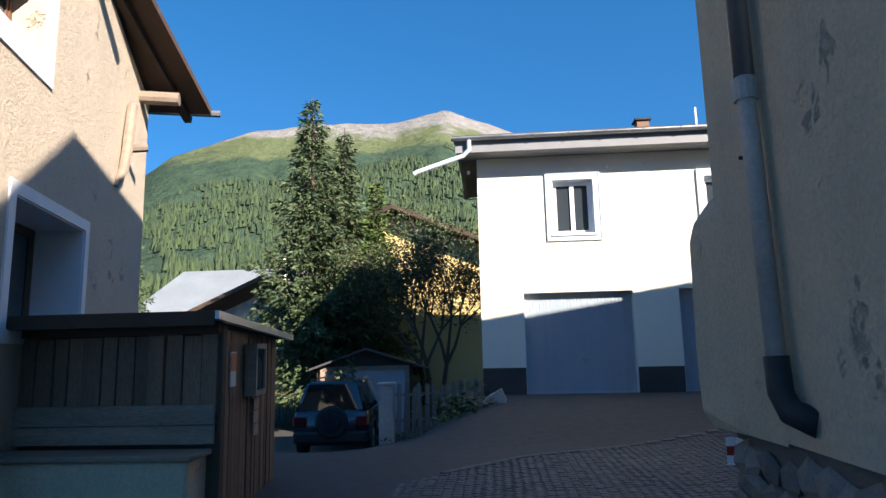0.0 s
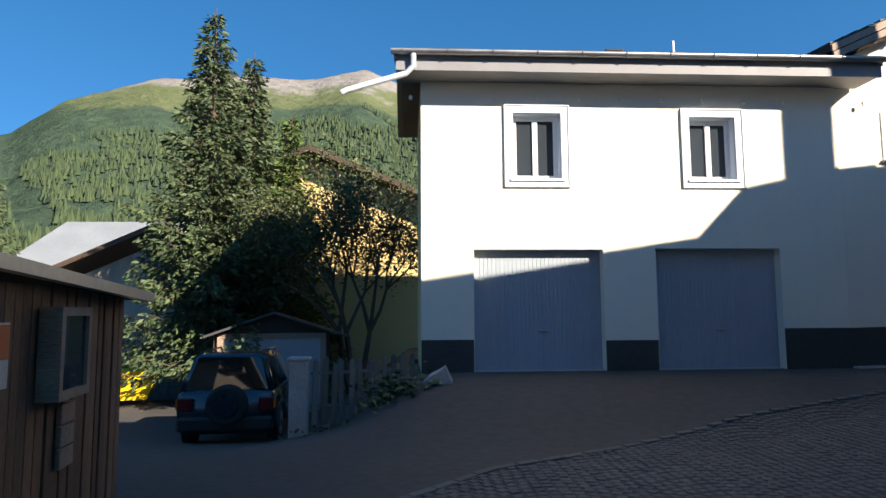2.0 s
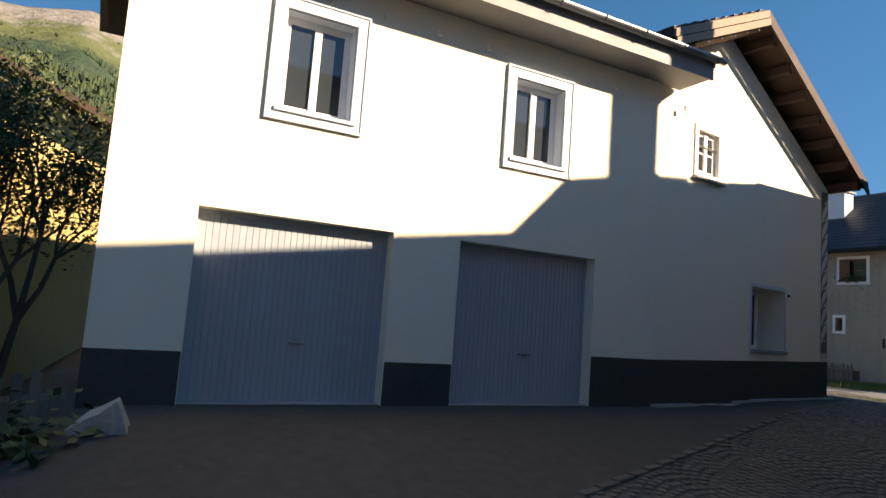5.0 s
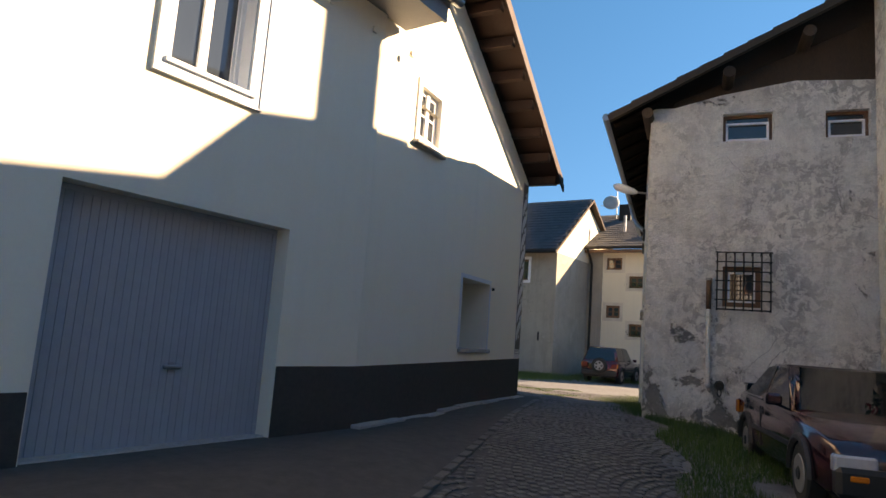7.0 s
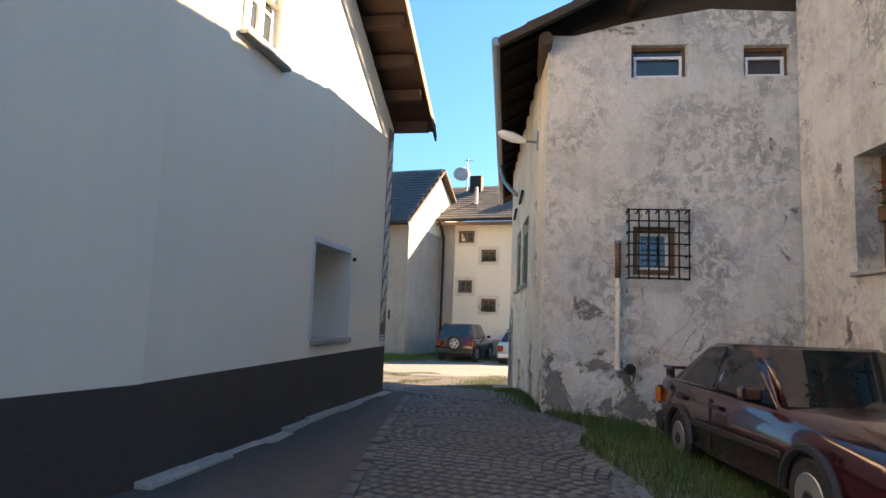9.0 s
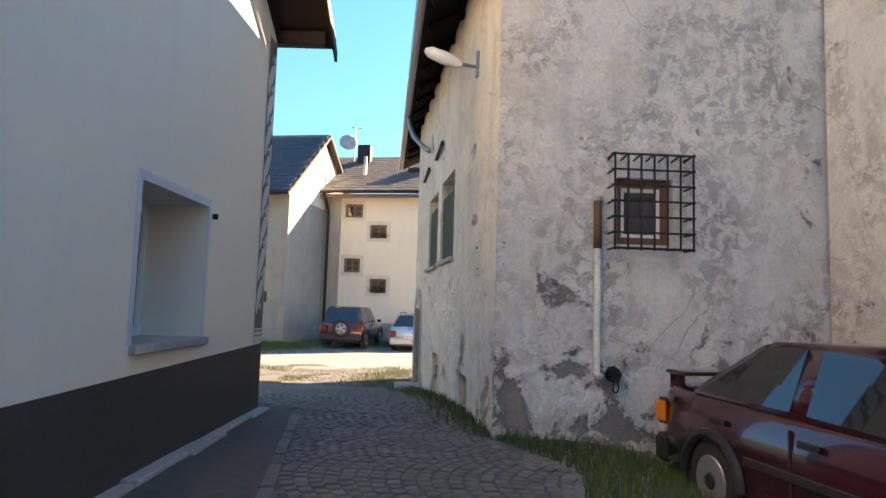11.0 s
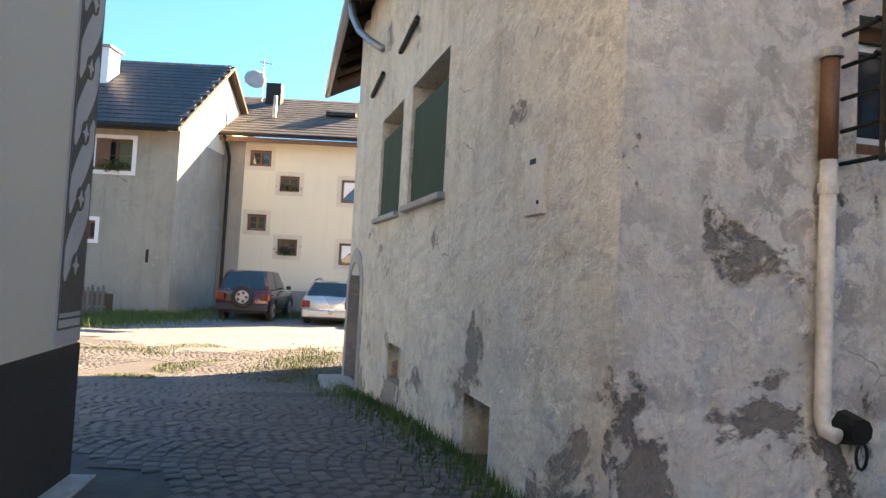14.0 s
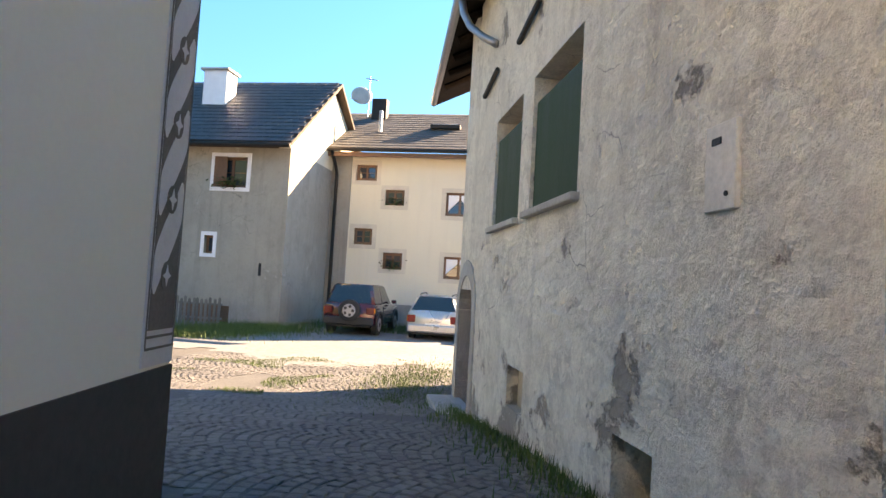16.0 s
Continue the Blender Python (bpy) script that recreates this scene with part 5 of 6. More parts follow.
def car(name, M, label, paint, lower, roof, half, wheel_r, axles, belt, sill, tail_spare=False, lamps=True, spoiler=False, rails=False, two_tone=None):
    """A car along x (front at the small end). lower: (x, z of the shoulder, half width); roof: outline of the cabin (x, z)."""
    c = thing(name, tuple(M.translation), label, "car")
    secs = []
    for x, zt, hw in lower:
        zb = sill + (0.14 if x in (lower[0][0], lower[-1][0]) else 0.0)
        zm = zb + (zt - zb) * 0.52
        ring = [(hw * 0.90, zb), (hw * 0.985, zb + 0.06), (hw, zm), (hw * 0.975, zt - 0.07), (hw * 0.90, zt - 0.01), (hw * 0.55, zt + 0.012), (0, zt + 0.02)]
        pts = ring + [(-a, b) for a, b in ring[-2::-1]]
        secs.append([(x, a, b) for a, b in pts])
    body = part("body", lofted(secs), paint, c, "", M, smooth=True)
    # cabin: roof skin with pillars, glass a little inside
    (xa, za), (xb, zb_), (xc, zc), (xd, zd) = roof
    hb, ht = half * 0.93, half * 0.72
    cab = bmesh.new()
    P = lambda x, y, z: cab.verts.new((x, y, z))
    base = {}
    for sgn in (1, -1):
        base[sgn] = [(xa, sgn * hb, za), (xb, sgn * ht, zb_), (xc, sgn * ht, zc), (xd, sgn * hb, zd)]
    vs = {s: [P(*p) for p in base[s]] for s in base}
    cab.faces.new((vs[1][1], vs[1][2], vs[-1][2], vs[-1][1]))
    cab.faces.new((vs[1][0], vs[1][1], vs[-1][1], vs[-1][0]))
    cab.faces.new((vs[1][2], vs[1][3], vs[-1][3], vs[-1][2]))
    cab.faces.new(vs[1])
    cab.faces.new(vs[-1][::-1])
    cab.faces.new([vs[1][3], vs[1][0], vs[-1][0], vs[-1][3]])
    bmesh.ops.recalc_face_normals(cab, faces=cab.faces)
    bmesh.ops.bevel(cab, geom=[e for e in cab.edges if max(v.co.z for v in e.verts) > za + 0.2], offset=0.05, segments=3, affect="EDGES")
    cabin = part("cabin", cab, paint, c, "", M, smooth=True)

    def pane(nm, corners, inset, holder, out=0.006):
        cs = [Vector(p) for p in corners]
        mid = sum(cs, Vector()) / len(cs)
        n = (cs[1] - cs[0]).cross(cs[2] - cs[0]).normalized()
        if n.dot(mid - Vector(((xa + xd) / 2, 0, (za + zb_) / 2))) < 0:
            n = -n
        ins = [p + (mid - p).normalized() * inset for p in cs]
        b = bmesh.new()
        top = [b.verts.new(p + n * out) for p in ins]
        low = [b.verts.new(p - n * 0.01) for p in ins]
        b.faces.new(top)
        b.faces.new(low[::-1])
        for i in range(len(top)):
            j = (i + 1) % len(top)
            b.faces.new((top[i], low[i], low[j], top[j]))
        bmesh.ops.recalc_face_normals(b, faces=b.faces)
        return part(nm, b, M_CARGLASS, holder, "", M)
    L0, R0_ = base[1], base[-1]
    pane("windscreen", [L0[0], L0[1], R0_[1], R0_[0]], 0.09, cabin)
    pane("rear_window", [L0[2], L0[3], R0_[3], R0_[2]], 0.09, cabin)
    for s in (1, -1):
        b_ = base[s]
        lo = lambda k: Vector(b_[0]).lerp(Vector(b_[3]), k)
        hi = lambda k: Vector(b_[1]).lerp(Vector(b_[2]), k)
        cut = (xc + xb) / 2
        kh = (cut - xb) / (xc - xb)
        kl = (cut - xa) / (xd - xa)
        pane("side_window", [lo(0.03), hi(0.03), hi(kh - 0.02), lo(kl - 0.01)], 0.06, cabin)
        pane("side_window", [lo(kl + 0.01), hi(kh + 0.02), hi(0.97), lo(0.95)], 0.06, cabin)
        # rub strip, handles, mirror
        xs0, xs1 = lower[0][0], lower[-1][0]
        y = s * (half + 0.008)
        zmid = sill + (belt - sill) * 0.45
        part("rub_strip", box(axles[0] + wheel_r + 0.08, axles[1] - wheel_r - 0.08, min(y, y - s * 0.03), max(y, y - s * 0.03), zmid - 0.03, zmid + 0.03, 0.008), M_TRIM, body, "", M)
        part("door_seam", box(cut - 0.005, cut + 0.005, min(y, y - s * 0.02) - 0.003, max(y, y - s * 0.02) - 0.003, sill + 0.1, belt - 0.08), M_TRIM, body, "", M)
        for hx in (cut - 0.18, cut + 0.75):
            part("door_handle", box(hx - 0.09, hx + 0.09, min(y, y + s * 0.02), max(y, y + s * 0.02), belt - 0.17, belt - 0.12, 0.008), M_TRIM, body, "", M)
        mx = xa + 0.22
        mi = part("mirror", box(mx - 0.06, mx + 0.08, min(s * half, s * (half + 0.17)), max(s * half, s * (half + 0.17)), belt + 0.0, belt + 0.13, 0.025), paint, body, "", M)
        for ax in axles:
            w = part("wheel", tube([(ax, s * (half - 0.2), wheel_r), (ax, s * (half - 0.17), wheel_r), (ax, s * (half - 0.02), wheel_r), (ax, s * (half + 0.0), wheel_r)], [wheel_r - 0.03, wheel_r, wheel_r, wheel_r - 0.03], 24), M_TYRE, c, "", M, smooth=False)
            part("rim", tube([(ax, s * (half - 0.01), wheel_r), (ax, s * (half + 0.008), wheel_r)], [wheel_r * 0.66, wheel_r * 0.6], 20), M_ALLOY, w, "", M)
            part("hub_cap", tube([(ax, s * half, wheel_r), (ax, s * (half + 0.02), wheel_r)], [wheel_r * 0.25, wheel_r * 0.18], 12), M_TRIM, w, "", M)
            part("wheel_arch", tube([(ax + (wheel_r + 0.055) * math.cos(a), s * (half + 0.0), wheel_r + (wheel_r + 0.055) * math.sin(a)) for a in [math.pi * k / 12 for k in range(13)]], 0.04, 6), M_TRIM, body, "", M)
    x0, x1 = lower[0][0], lower[-1][0]
    part("front_bumper", box(x0 - 0.1, x0 + 0.08, -half * 0.93, half * 0.93, sill + 0.02, sill + 0.28, 0.04), M_TRIM if two_tone is None else two_tone, body, "dark bumper", M)
    part("rear_bumper", box(x1 - 0.08, x1 + 0.1, -half * 0.95, half * 0.95, sill + 0.02, sill + 0.27, 0.04), M_TRIM if two_tone is None else two_tone, body, "dark bumper", M)
    zt0, zt1 = lower[0][1], lower[-1][1]
    part("grille", box(x0 - 0.02, x0 + 0.05, -0.35, 0.35, zt0 - 0.2, zt0 - 0.06, 0.01), M_TRIM, body, "", M)
    for s in (1, -1):
        y0, y1 = sorted((s * half * 0.52, s * half * 0.93))
        part("headlight", box(x0 - 0.03, x0 + 0.1, y0, y1, zt0 - 0.22, zt0 - 0.06, 0.02), M_CLEAR, body, "clear ribbed headlight", M)
        part("indicator", box(x0 - 0.11, x0 - 0.05, y0 + 0.1, y1 - 0.1, sill + 0.17, sill + 0.22, 0.01), M_LAMPO, body, "orange indicator", M)
        y0, y1 = sorted((s * half * 0.66, s * half * 0.955))
        part("tail_light", box(x1 - 0.12, x1 + 0.025, y0, y1, zt1 - 0.33, zt1 - 0.1, 0.02), M_LAMPR, body, "red tail light", M)
        y0, y1 = sorted((s * half * 0.955, s * half * 0.985))
        part("side_lamp", box(x1 - 0.14, x1 + 0.01, y0, y1, zt1 - 0.3, zt1 - 0.12, 0.008), M_LAMPO, body, "orange lamp", M)
    part("number_plate", box(x1 + 0.012, x1 + 0.035, -0.24, 0.24, zt1 - 0.45 if not tail_spare else sill + 0.3, zt1 - 0.34 if not tail_spare else sill + 0.41, 0.004), M_PLATE, body, "white number plate", M)
    if spoiler:
        sp = part("spoiler", box(x1 - 0.3, x1 + 0.02, -half * 0.86, half * 0.86, zt1 + 0.115, zt1 + 0.15, 0.012), paint, body, "raised boot spoiler", M)
        for s in (-0.8, -0.3, 0.3, 0.8):
            part("support", box(x1 - 0.18, x1 - 0.02, s * half - 0.03, s * half + 0.03, zt1 - 0.02, zt1 + 0.12, 0.008), paint, sp, "", M)
    if tail_spare:
        sw_ = part("spare_wheel", tube([(x1 - 0.02, 0.05, zt1 - 0.22), (x1 + 0.05, 0.05, zt1 - 0.22), (x1 + 0.17, 0.05, zt1 - 0.22), (x1 + 0.2, 0.05, zt1 - 0.22)], [wheel_r * 0.95, wheel_r, wheel_r, wheel_r * 0.85], 24), M_TYRE, body, "spare wheel on the tailgate", M)
        part("spare_rim", tube([(x1 + 0.19, 0.05, zt1 - 0.22), (x1 + 0.225, 0.05, zt1 - 0.22)], [wheel_r * 0.62, wheel_r * 0.55], 20), tail_spare, sw_, "", M)
        for k in range(5):
            a = 2 * math.pi * k / 5
            part("rim_slot", tube([(x1 + 0.222, 0.05 + wheel_r * 0.38 * math.cos(a), zt1 - 0.22 + wheel_r * 0.38 * math.sin(a)), (x1 + 0.232, 0.05 + wheel_r * 0.38 * math.cos(a), zt1 - 0.22 + wheel_r * 0.38 * math.sin(a))], 0.05, 8), M_TRIM, sw_, "", M)
    if rails:
        for s in (1, -1):
            part("roof_rail", tube([(xb + 0.1, s * (ht - 0.08), zb_ + 0.01), (xb + 0.2, s * (ht - 0.08), zb_ + 0.06), (xc - 0.2, s * (ht - 0.08), zc + 0.06), (xc - 0.1, s * (ht - 0.08), zc + 0.01)], 0.02, 6), M_TRIM, cabin, "", M)
    part("underbody", box(x0 + 0.1, x1 - 0.1, -half * 0.8, half * 0.8, sill - 0.05, sill + 0.05), M_TRIM, c, "", M)
    return c


M_MAROON = plain("dark_red_car_paint", (0.052, 0.0085, 0.010), 0.18, 0.1, grain=0.1, scale=2, bump=0.0, coat=0.8)
M_REDSUV = plain("red_car_paint", (0.09, 0.006, 0.010), 0.2, 0.1, grain=0.1, scale=2, bump=0.0, coat=0.8)
M_SILVER = plain("silver_car_paint", (0.45, 0.46, 0.47), 0.3, 0.6, grain=0.05, scale=2, bump=0.0, coat=0.6)
M_NAVY = plain("dark_blue_car_paint", (0.012, 0.016, 0.03), 0.25, 0.2, grain=0.1, scale=2, bump=0.0, coat=0.8)
M_BRIGHTRED = plain("bright_red_car_paint", (0.35, 0.02, 0.02), 0.25, 0.1, bump=0, coat=0.8)
SEDAN = [(-2.15, 0.68, 0.74), (-2.0, 0.74, 0.81), (-1.2, 0.86, 0.845), (-0.7, 0.91, 0.85), (1.3, 0.95, 0.85), (1.95, 0.97, 0.82), (2.12, 0.93, 0.76)]
car("parked_saloon", pose(10.80, 8.93, gz(10.6, 9.2) - 0.02, 0, 0.6, 19.6), "dark red older saloon with a boot spoiler, parked on grass", M_MAROON, SEDAN,
    ((-0.85, 0.88), (-0.1, 1.39), (0.95, 1.39), (1.7, 0.94)), 0.85, 0.305, (-1.32, 1.28), 0.92, 0.24, spoiler=True)
SUVL = [(-1.95, 0.86, 0.78), (-1.8, 0.93, 0.85), (-1.0, 1.0, 0.865), (-0.5, 1.04, 0.87), (1.5, 1.06, 0.87), (1.82, 1.05, 0.86), (1.9, 1.03, 0.84)]
ROOFS = ((-0.75, 1.0), (-0.2, 1.66), (1.6, 1.66), (1.86, 1.03))
car("parked_suv", pose(-3.85, 16.25, gz(-3.9, 15.2) - 0.02, 0, 0, 273), "dark blue four-wheel-drive car with a tailgate spare wheel", M_NAVY, SUVL, ROOFS, 0.87, 0.36, (-1.25, 1.2), 1.03, 0.33, tail_spare=M_NAVY, rails=True)
car("parked_suv", pose(32.3, 19.35, gz(33, 18.5), 0, 0, 180 + 2), "dark red four-wheel-drive car with a tailgate spare wheel", M_REDSUV, SUVL, ROOFS, 0.87, 0.36, (-1.25, 1.2), 1.03, 0.33, tail_spare=M_ALLOY)
HATCH = [(-2.0, 0.66, 0.72), (-1.85, 0.74, 0.81), (-1.1, 0.86, 0.845), (-0.6, 0.9, 0.85), (1.4, 0.94, 0.85), (1.95, 0.95, 0.83), (2.05, 0.9, 0.78)]
car("parked_estate", pose(32.6, 16.65, gz(33, 16), 0, 0, 180 + 3), "silver estate car parked before the cream house", M_SILVER, HATCH, ((-0.95, 0.86), (-0.2, 1.44), (1.5, 1.42), (1.98, 0.93)), 0.85, 0.31, (-1.3, 1.3), 0.92, 0.24, two_tone=M_SILVER, rails=True)
car("parked_hatchback", pose(32.6, 13.6, gz(33, 13.6), 0, 0, 180 + 3), "bright red hatchback half hidden by the house", M_BRIGHTRED, HATCH, ((-0.95, 0.86), (-0.2, 1.40), (1.3, 1.38), (1.95, 0.93)), 0.85, 0.3, (-1.3, 1.3), 0.9, 0.24, two_tone=M_BRIGHTRED)


# ---- trees ----
M_BARK = plain("rough_bark", (0.10, 0.075, 0.055), 0.9, grain=0.4, scale=6, bump=0.8, stretch=(3, 3, 0.6))
M_NEEDLE = stone_mix("spruce_needles", [(0.038, 0.075, 0.033), (0.068, 0.120, 0.045), (0.112, 0.158, 0.060), (0.050, 0.090, 0.042)], 0.7, 0)
M_LARCH = stone_mix("larch_needles", [(0.065, 0.130, 0.026), (0.117, 0.195, 0.039), (0.078, 0.143, 0.033)], 0.7, 0)
M_SHRUB = stone_mix("rowan_leaves", [(0.049, 0.077, 0.028), (0.084, 0.119, 0.042), (0.140, 0.161, 0.063)], 0.6, 0)


def conifer(at, height, radius, seed, label, material, dens=1.0, size=0.16):
    """Trunk, whorls of drooping limbs, and needle sprays along them."""
    rng = random.Random(seed)
    t = thing("spruce_tree", at, label, "tree")
    x, y, z = at
    part("trunk", tube([(x, y, z - 0.3), (x + 0.05, y, z + height * 0.4), (x + 0.02, y, z + height)], [0.02 * height, 0.013 * height, 0.01], 8), M_BARK, t)
    limbs = bmesh.new()
    verts, faces = [], []
    hh = 0.1 * height
    while hh < height * 0.985:
        k = hh / height
        r = radius * (1 - k) ** 0.95 * rng.uniform(0.75, 1.15) + 0.12
        n = rng.randint(5, 7)
        a0 = rng.uniform(0, 6.28)
        for i in range(n):
            a = a0 + 6.283 * i / n + rng.uniform(-0.3, 0.3)
            rr = r * rng.uniform(0.6, 1.12)
            dx, dy = math.cos(a), math.sin(a)
            p0 = Vector((x, y, z + hh))
            p1 = p0 + Vector((dx * rr * 0.55, dy * rr * 0.55, -0.12 * rr))
            p2 = p0 + Vector((dx * rr, dy * rr, 0.02 * rr - 0.05))
            tube([p0, p1, p2], [0.03 + 0.01 * rr, 0.02, 0.006], 4, limbs, False)
            side = Vector((-dy, dx, 0))
            m = max(4, int(rr * 34 * dens))
            for q in range(m):
                f = rng.uniform(0.12, 1.0)
                p = p0.lerp(p1, f / 0.55) if f < 0.55 else p1.lerp(p2, (f - 0.55) / 0.45)
                w = rr * 0.34 * (1.05 - f) + 0.1
                off = side * rng.uniform(-w, w) + Vector((0, 0, rng.uniform(-0.22, 0.05)))
                c = p + off
                d = (Vector((dx, dy, 0)) * rng.uniform(0.2, 1) + side * (1 if off.dot(side) > 0 else -1) * rng.uniform(0.1, 0.9) + Vector((0, 0, rng.uniform(-0.75, 0.1)))).normalized()
                s = size * rng.uniform(0.6, 1.5)
                nrm = d.cross(Vector((rng.uniform(-1, 1), rng.uniform(-1, 1), rng.uniform(-1, 1)))).normalized()
                b = len(verts)
                verts += [c, c + d * s * 0.5 + nrm * s * 0.22, c + d * s * 1.25, c + d * s * 0.5 - nrm * s * 0.22]
                faces.append((b, b + 1, b + 2, b + 3))
        hh += rng.uniform(0.018, 0.03) * height
    part("limbs", limbs, M_BARK, t)
    pymesh("needles", verts, faces, material, t, kind="stuff")
    return t


def broadleaf(at, height, spread, seed, label, material, n=9000, size=0.06, name="rowan_tree"):
    rng = random.Random(seed)
    t = thing(name, at, label, "tree")
    x, y, z = at
    bm = bmesh.new()
    verts, faces = [], []
    tips = []

    def grow(p, d, ln, r, lvl):
        q = p + d * ln
        mid = p.lerp(q, 0.5) + Vector((rng.uniform(-1, 1), rng.uniform(-1, 1), 0)) * ln * 0.07
        tube([p, mid, q], [r, r * 0.8, r * 0.62], 5, bm, False)
        if lvl >= 2:
            tips.append((p.lerp(q, 0.6), lvl))
            tips.append((q, lvl))
        if lvl < 4:
            for _ in range(3 if lvl < 3 else 2):
                e = (d + Vector((rng.uniform(-1, 1) * spread, rng.uniform(-1, 1) * spread, rng.uniform(-0.2, 0.55)))).normalized()
                grow(q, e, ln * rng.uniform(0.6, 0.85), r * 0.58, lvl + 1)
    for i in range(3):
        a = i * 2.1 + rng.uniform(0, 1)
        grow(Vector((x, y, z - 0.2)), Vector((math.cos(a) * 0.22, math.sin(a) * 0.22, 1)).normalized(), height * 0.30, height * 0.016, 0)
    part("trunk", bm, M_BARK, t)
    for i in range(n):
        p, lvl = tips[rng.randrange(len(tips))]
        c = p + Vector((rng.gauss(0, 1), rng.gauss(0, 1), rng.gauss(0, 1))) * height * 0.038
        u = Vector((rng.uniform(-1, 1), rng.uniform(-1, 1), rng.uniform(-0.8, 0.4))).normalized()
        w = u.cross(Vector((rng.uniform(-1, 1), rng.uniform(-1, 1), rng.uniform(0, 1)))).normalized()
        s = size * rng.uniform(0.6, 1.4)
        k = len(verts)
        verts += [c - u * s, c + w * s * 0.45, c + u * s, c - w * s * 0.45]
        faces.append((k, k + 1, k + 2, k + 3))
    pymesh("leaves", verts, faces, material, t, kind="stuff")
    return t


conifer((-6.2, 21.0, -0.9), 11.5, 3.4, 11, "tall dense spruce with drooping branches", M_NEEDLE, 2.6, 0.14)
conifer((-5.2, 21.6, -0.9), 10.4, 2.4, 12, "slim spruce standing close behind the taller one", M_NEEDLE, 2.4, 0.14)
conifer((-4.1, 21.9, -0.9), 8.6, 2.0, 14, "bright green larch behind the spruces", M_LARCH, 2.2, 0.13)
conifer((-18.3, 30.0, -1.5), 10.9, 2.1, 13, "larch standing apart by the barn", M_NEEDLE, 2.0, 0.14)
broadleaf((-2.0, 20.3, -0.8), 6.9, 0.62, 21, "rowan with dark stems and thin foliage", M_SHRUB, 17000, 0.055)
bush = thing("weed_bush", (-0.4, 12.5, 0), "green weeds growing at the fence foot", "plant")
pymesh("leaves", *leaf_cloud(900, (-0.55, 12.7, 0.25), (0.28, 0.25, 0.16), 0.07, 31), M_LEAF, bush)
bush = thing("weed_bush", (-1.6, 12.4, -0.2), "green weeds growing at the fence foot", "plant")
pymesh("leaves", *leaf_cloud(420, (-1.4, 12.5, -0.28), (0.4, 0.1, 0.09), 0.05, 32), M_LEAF, bush)


# ---- grass ----
def grass(name, spots, n, h, seed, label):
    rng = random.Random(seed)
    verts, faces = [], []
    for i in range(n):
        x, y = spots(rng)
        z = gz(x, y)
        a = rng.uniform(0, 6.28)
        hh = h * rng.uniform(0.4, 1.4)
        dx, dy = math.cos(a), math.sin(a)
        lean = rng.uniform(0.1, 0.7) * hh
        w = 0.006 + 0.04 * h * 0.25
        k = len(verts)
        verts += [(x - dy * w, y + dx * w, z - 0.01), (x + dy * w, y - dx * w, z - 0.01), (x + dx * lean, y + dy * lean, z + hh)]
        faces.append((k, k + 1, k + 2))
    ob = pymesh(name, verts, faces, M_GRASS, None, label, "stuff")
    return tagged(ob, label, "grass", "", "stuff")


def verge_spot(rng):
    while True:
        x, y = rng.uniform(6, 13.2), rng.uniform(7.8, 11.9)
        if y < south_y(x) - 0.05 + 0.25 * math.sin(x * 3.1) * 0.6 and noise.noise(Vector((x * 1.1, y * 1.1, 0))) > -0.35 and not (x > 12.75):
            return x, y


def foot_spot(rng):
    s = rng.uniform(0, 8.5)
    return 12.75 + s * 0.949 - rng.expovariate(9) * 0.3, 11.9 + s * 0.316 + rng.expovariate(7)


def bank_spot(rng):
    return rng.gauss(22.2, 1.3), rng.gauss(15.35, 0.45)


def yard_spot(rng):
    x = rng.uniform(26, 31.2)
    return x, 21.9 + rng.gauss(0, 0.9) + (31 - x) * 0.25


def front_spot(rng):
    return rng.uniform(32, 35.6), rng.uniform(14, 22)


def tufts_spot(rng):
    while True:
        x, y = rng.uniform(19, 25), rng.uniform(15, 20)
        if noise.noise(Vector((x * 0.9, y * 0.9, 3))) > 0.22:
            return x, y


grass("verge_grass", verge_spot, 26000, 0.10, 41, "rough green grass of the verge")
grass("wall_foot_grass", foot_spot, 3500, 0.10, 42, "grass along the wall foot")
grass("bank_grass", bank_spot, 5000, 0.06, 43, "taller grass tuft by the house corner")
grass("yard_grass", yard_spot, 9000, 0.22, 44, "long grass below the grey house")
grass("front_grass", front_spot, 5000, 0.2, 45, "grass before the cream house")
grass("lane_tufts", tufts_spot, 6000, 0.05, 46, "thin grass between the cobbles")

# ---- mountain ----
M_MTN, nt, b, co = base_mat("alpine_slope")
sep = nt.nodes.new("ShaderNodeSeparateXYZ")
nt.links.new(co, sep.inputs[0])
n1, n2 = noise_tex(nt, co, 0.006, 8, 0.65), noise_tex(nt, co, 0.05, 7, 0.7)
ad = nt.nodes.new("ShaderNodeMath")
ad.operation = "MULTIPLY_ADD"
nt.links.new(n1, ad.inputs[0])
ad.inputs[1].default_value = 260
nt.links.new(sep.outputs[2], ad.inputs[2])
mr = nt.nodes.new("ShaderNodeMapRange")
mr.inputs[1].default_value, mr.inputs[2].default_value = 300, 720
nt.links.new(ad.outputs[0], mr.inputs[0])
wood = ramp(nt, n2, [(0.3, (0.019, 0.039, 0.021)), (0.55, (0.039, 0.073, 0.032)), (0.75, (0.069, 0.115, 0.040))])
rock = ramp(nt, n2, [(0.3, (0.16, 0.148, 0.125)), (0.6, (0.27, 0.255, 0.23)), (0.8, (0.40, 0.39, 0.375))])
mead = ramp(nt, n2, [(0.3, (0.069, 0.098, 0.029)), (0.7, (0.137, 0.152, 0.059))])
c = mixed(nt, ramp(nt, mr.outputs[0], [(0.52, 0.0), (0.6, 1.0)]), wood, mead)
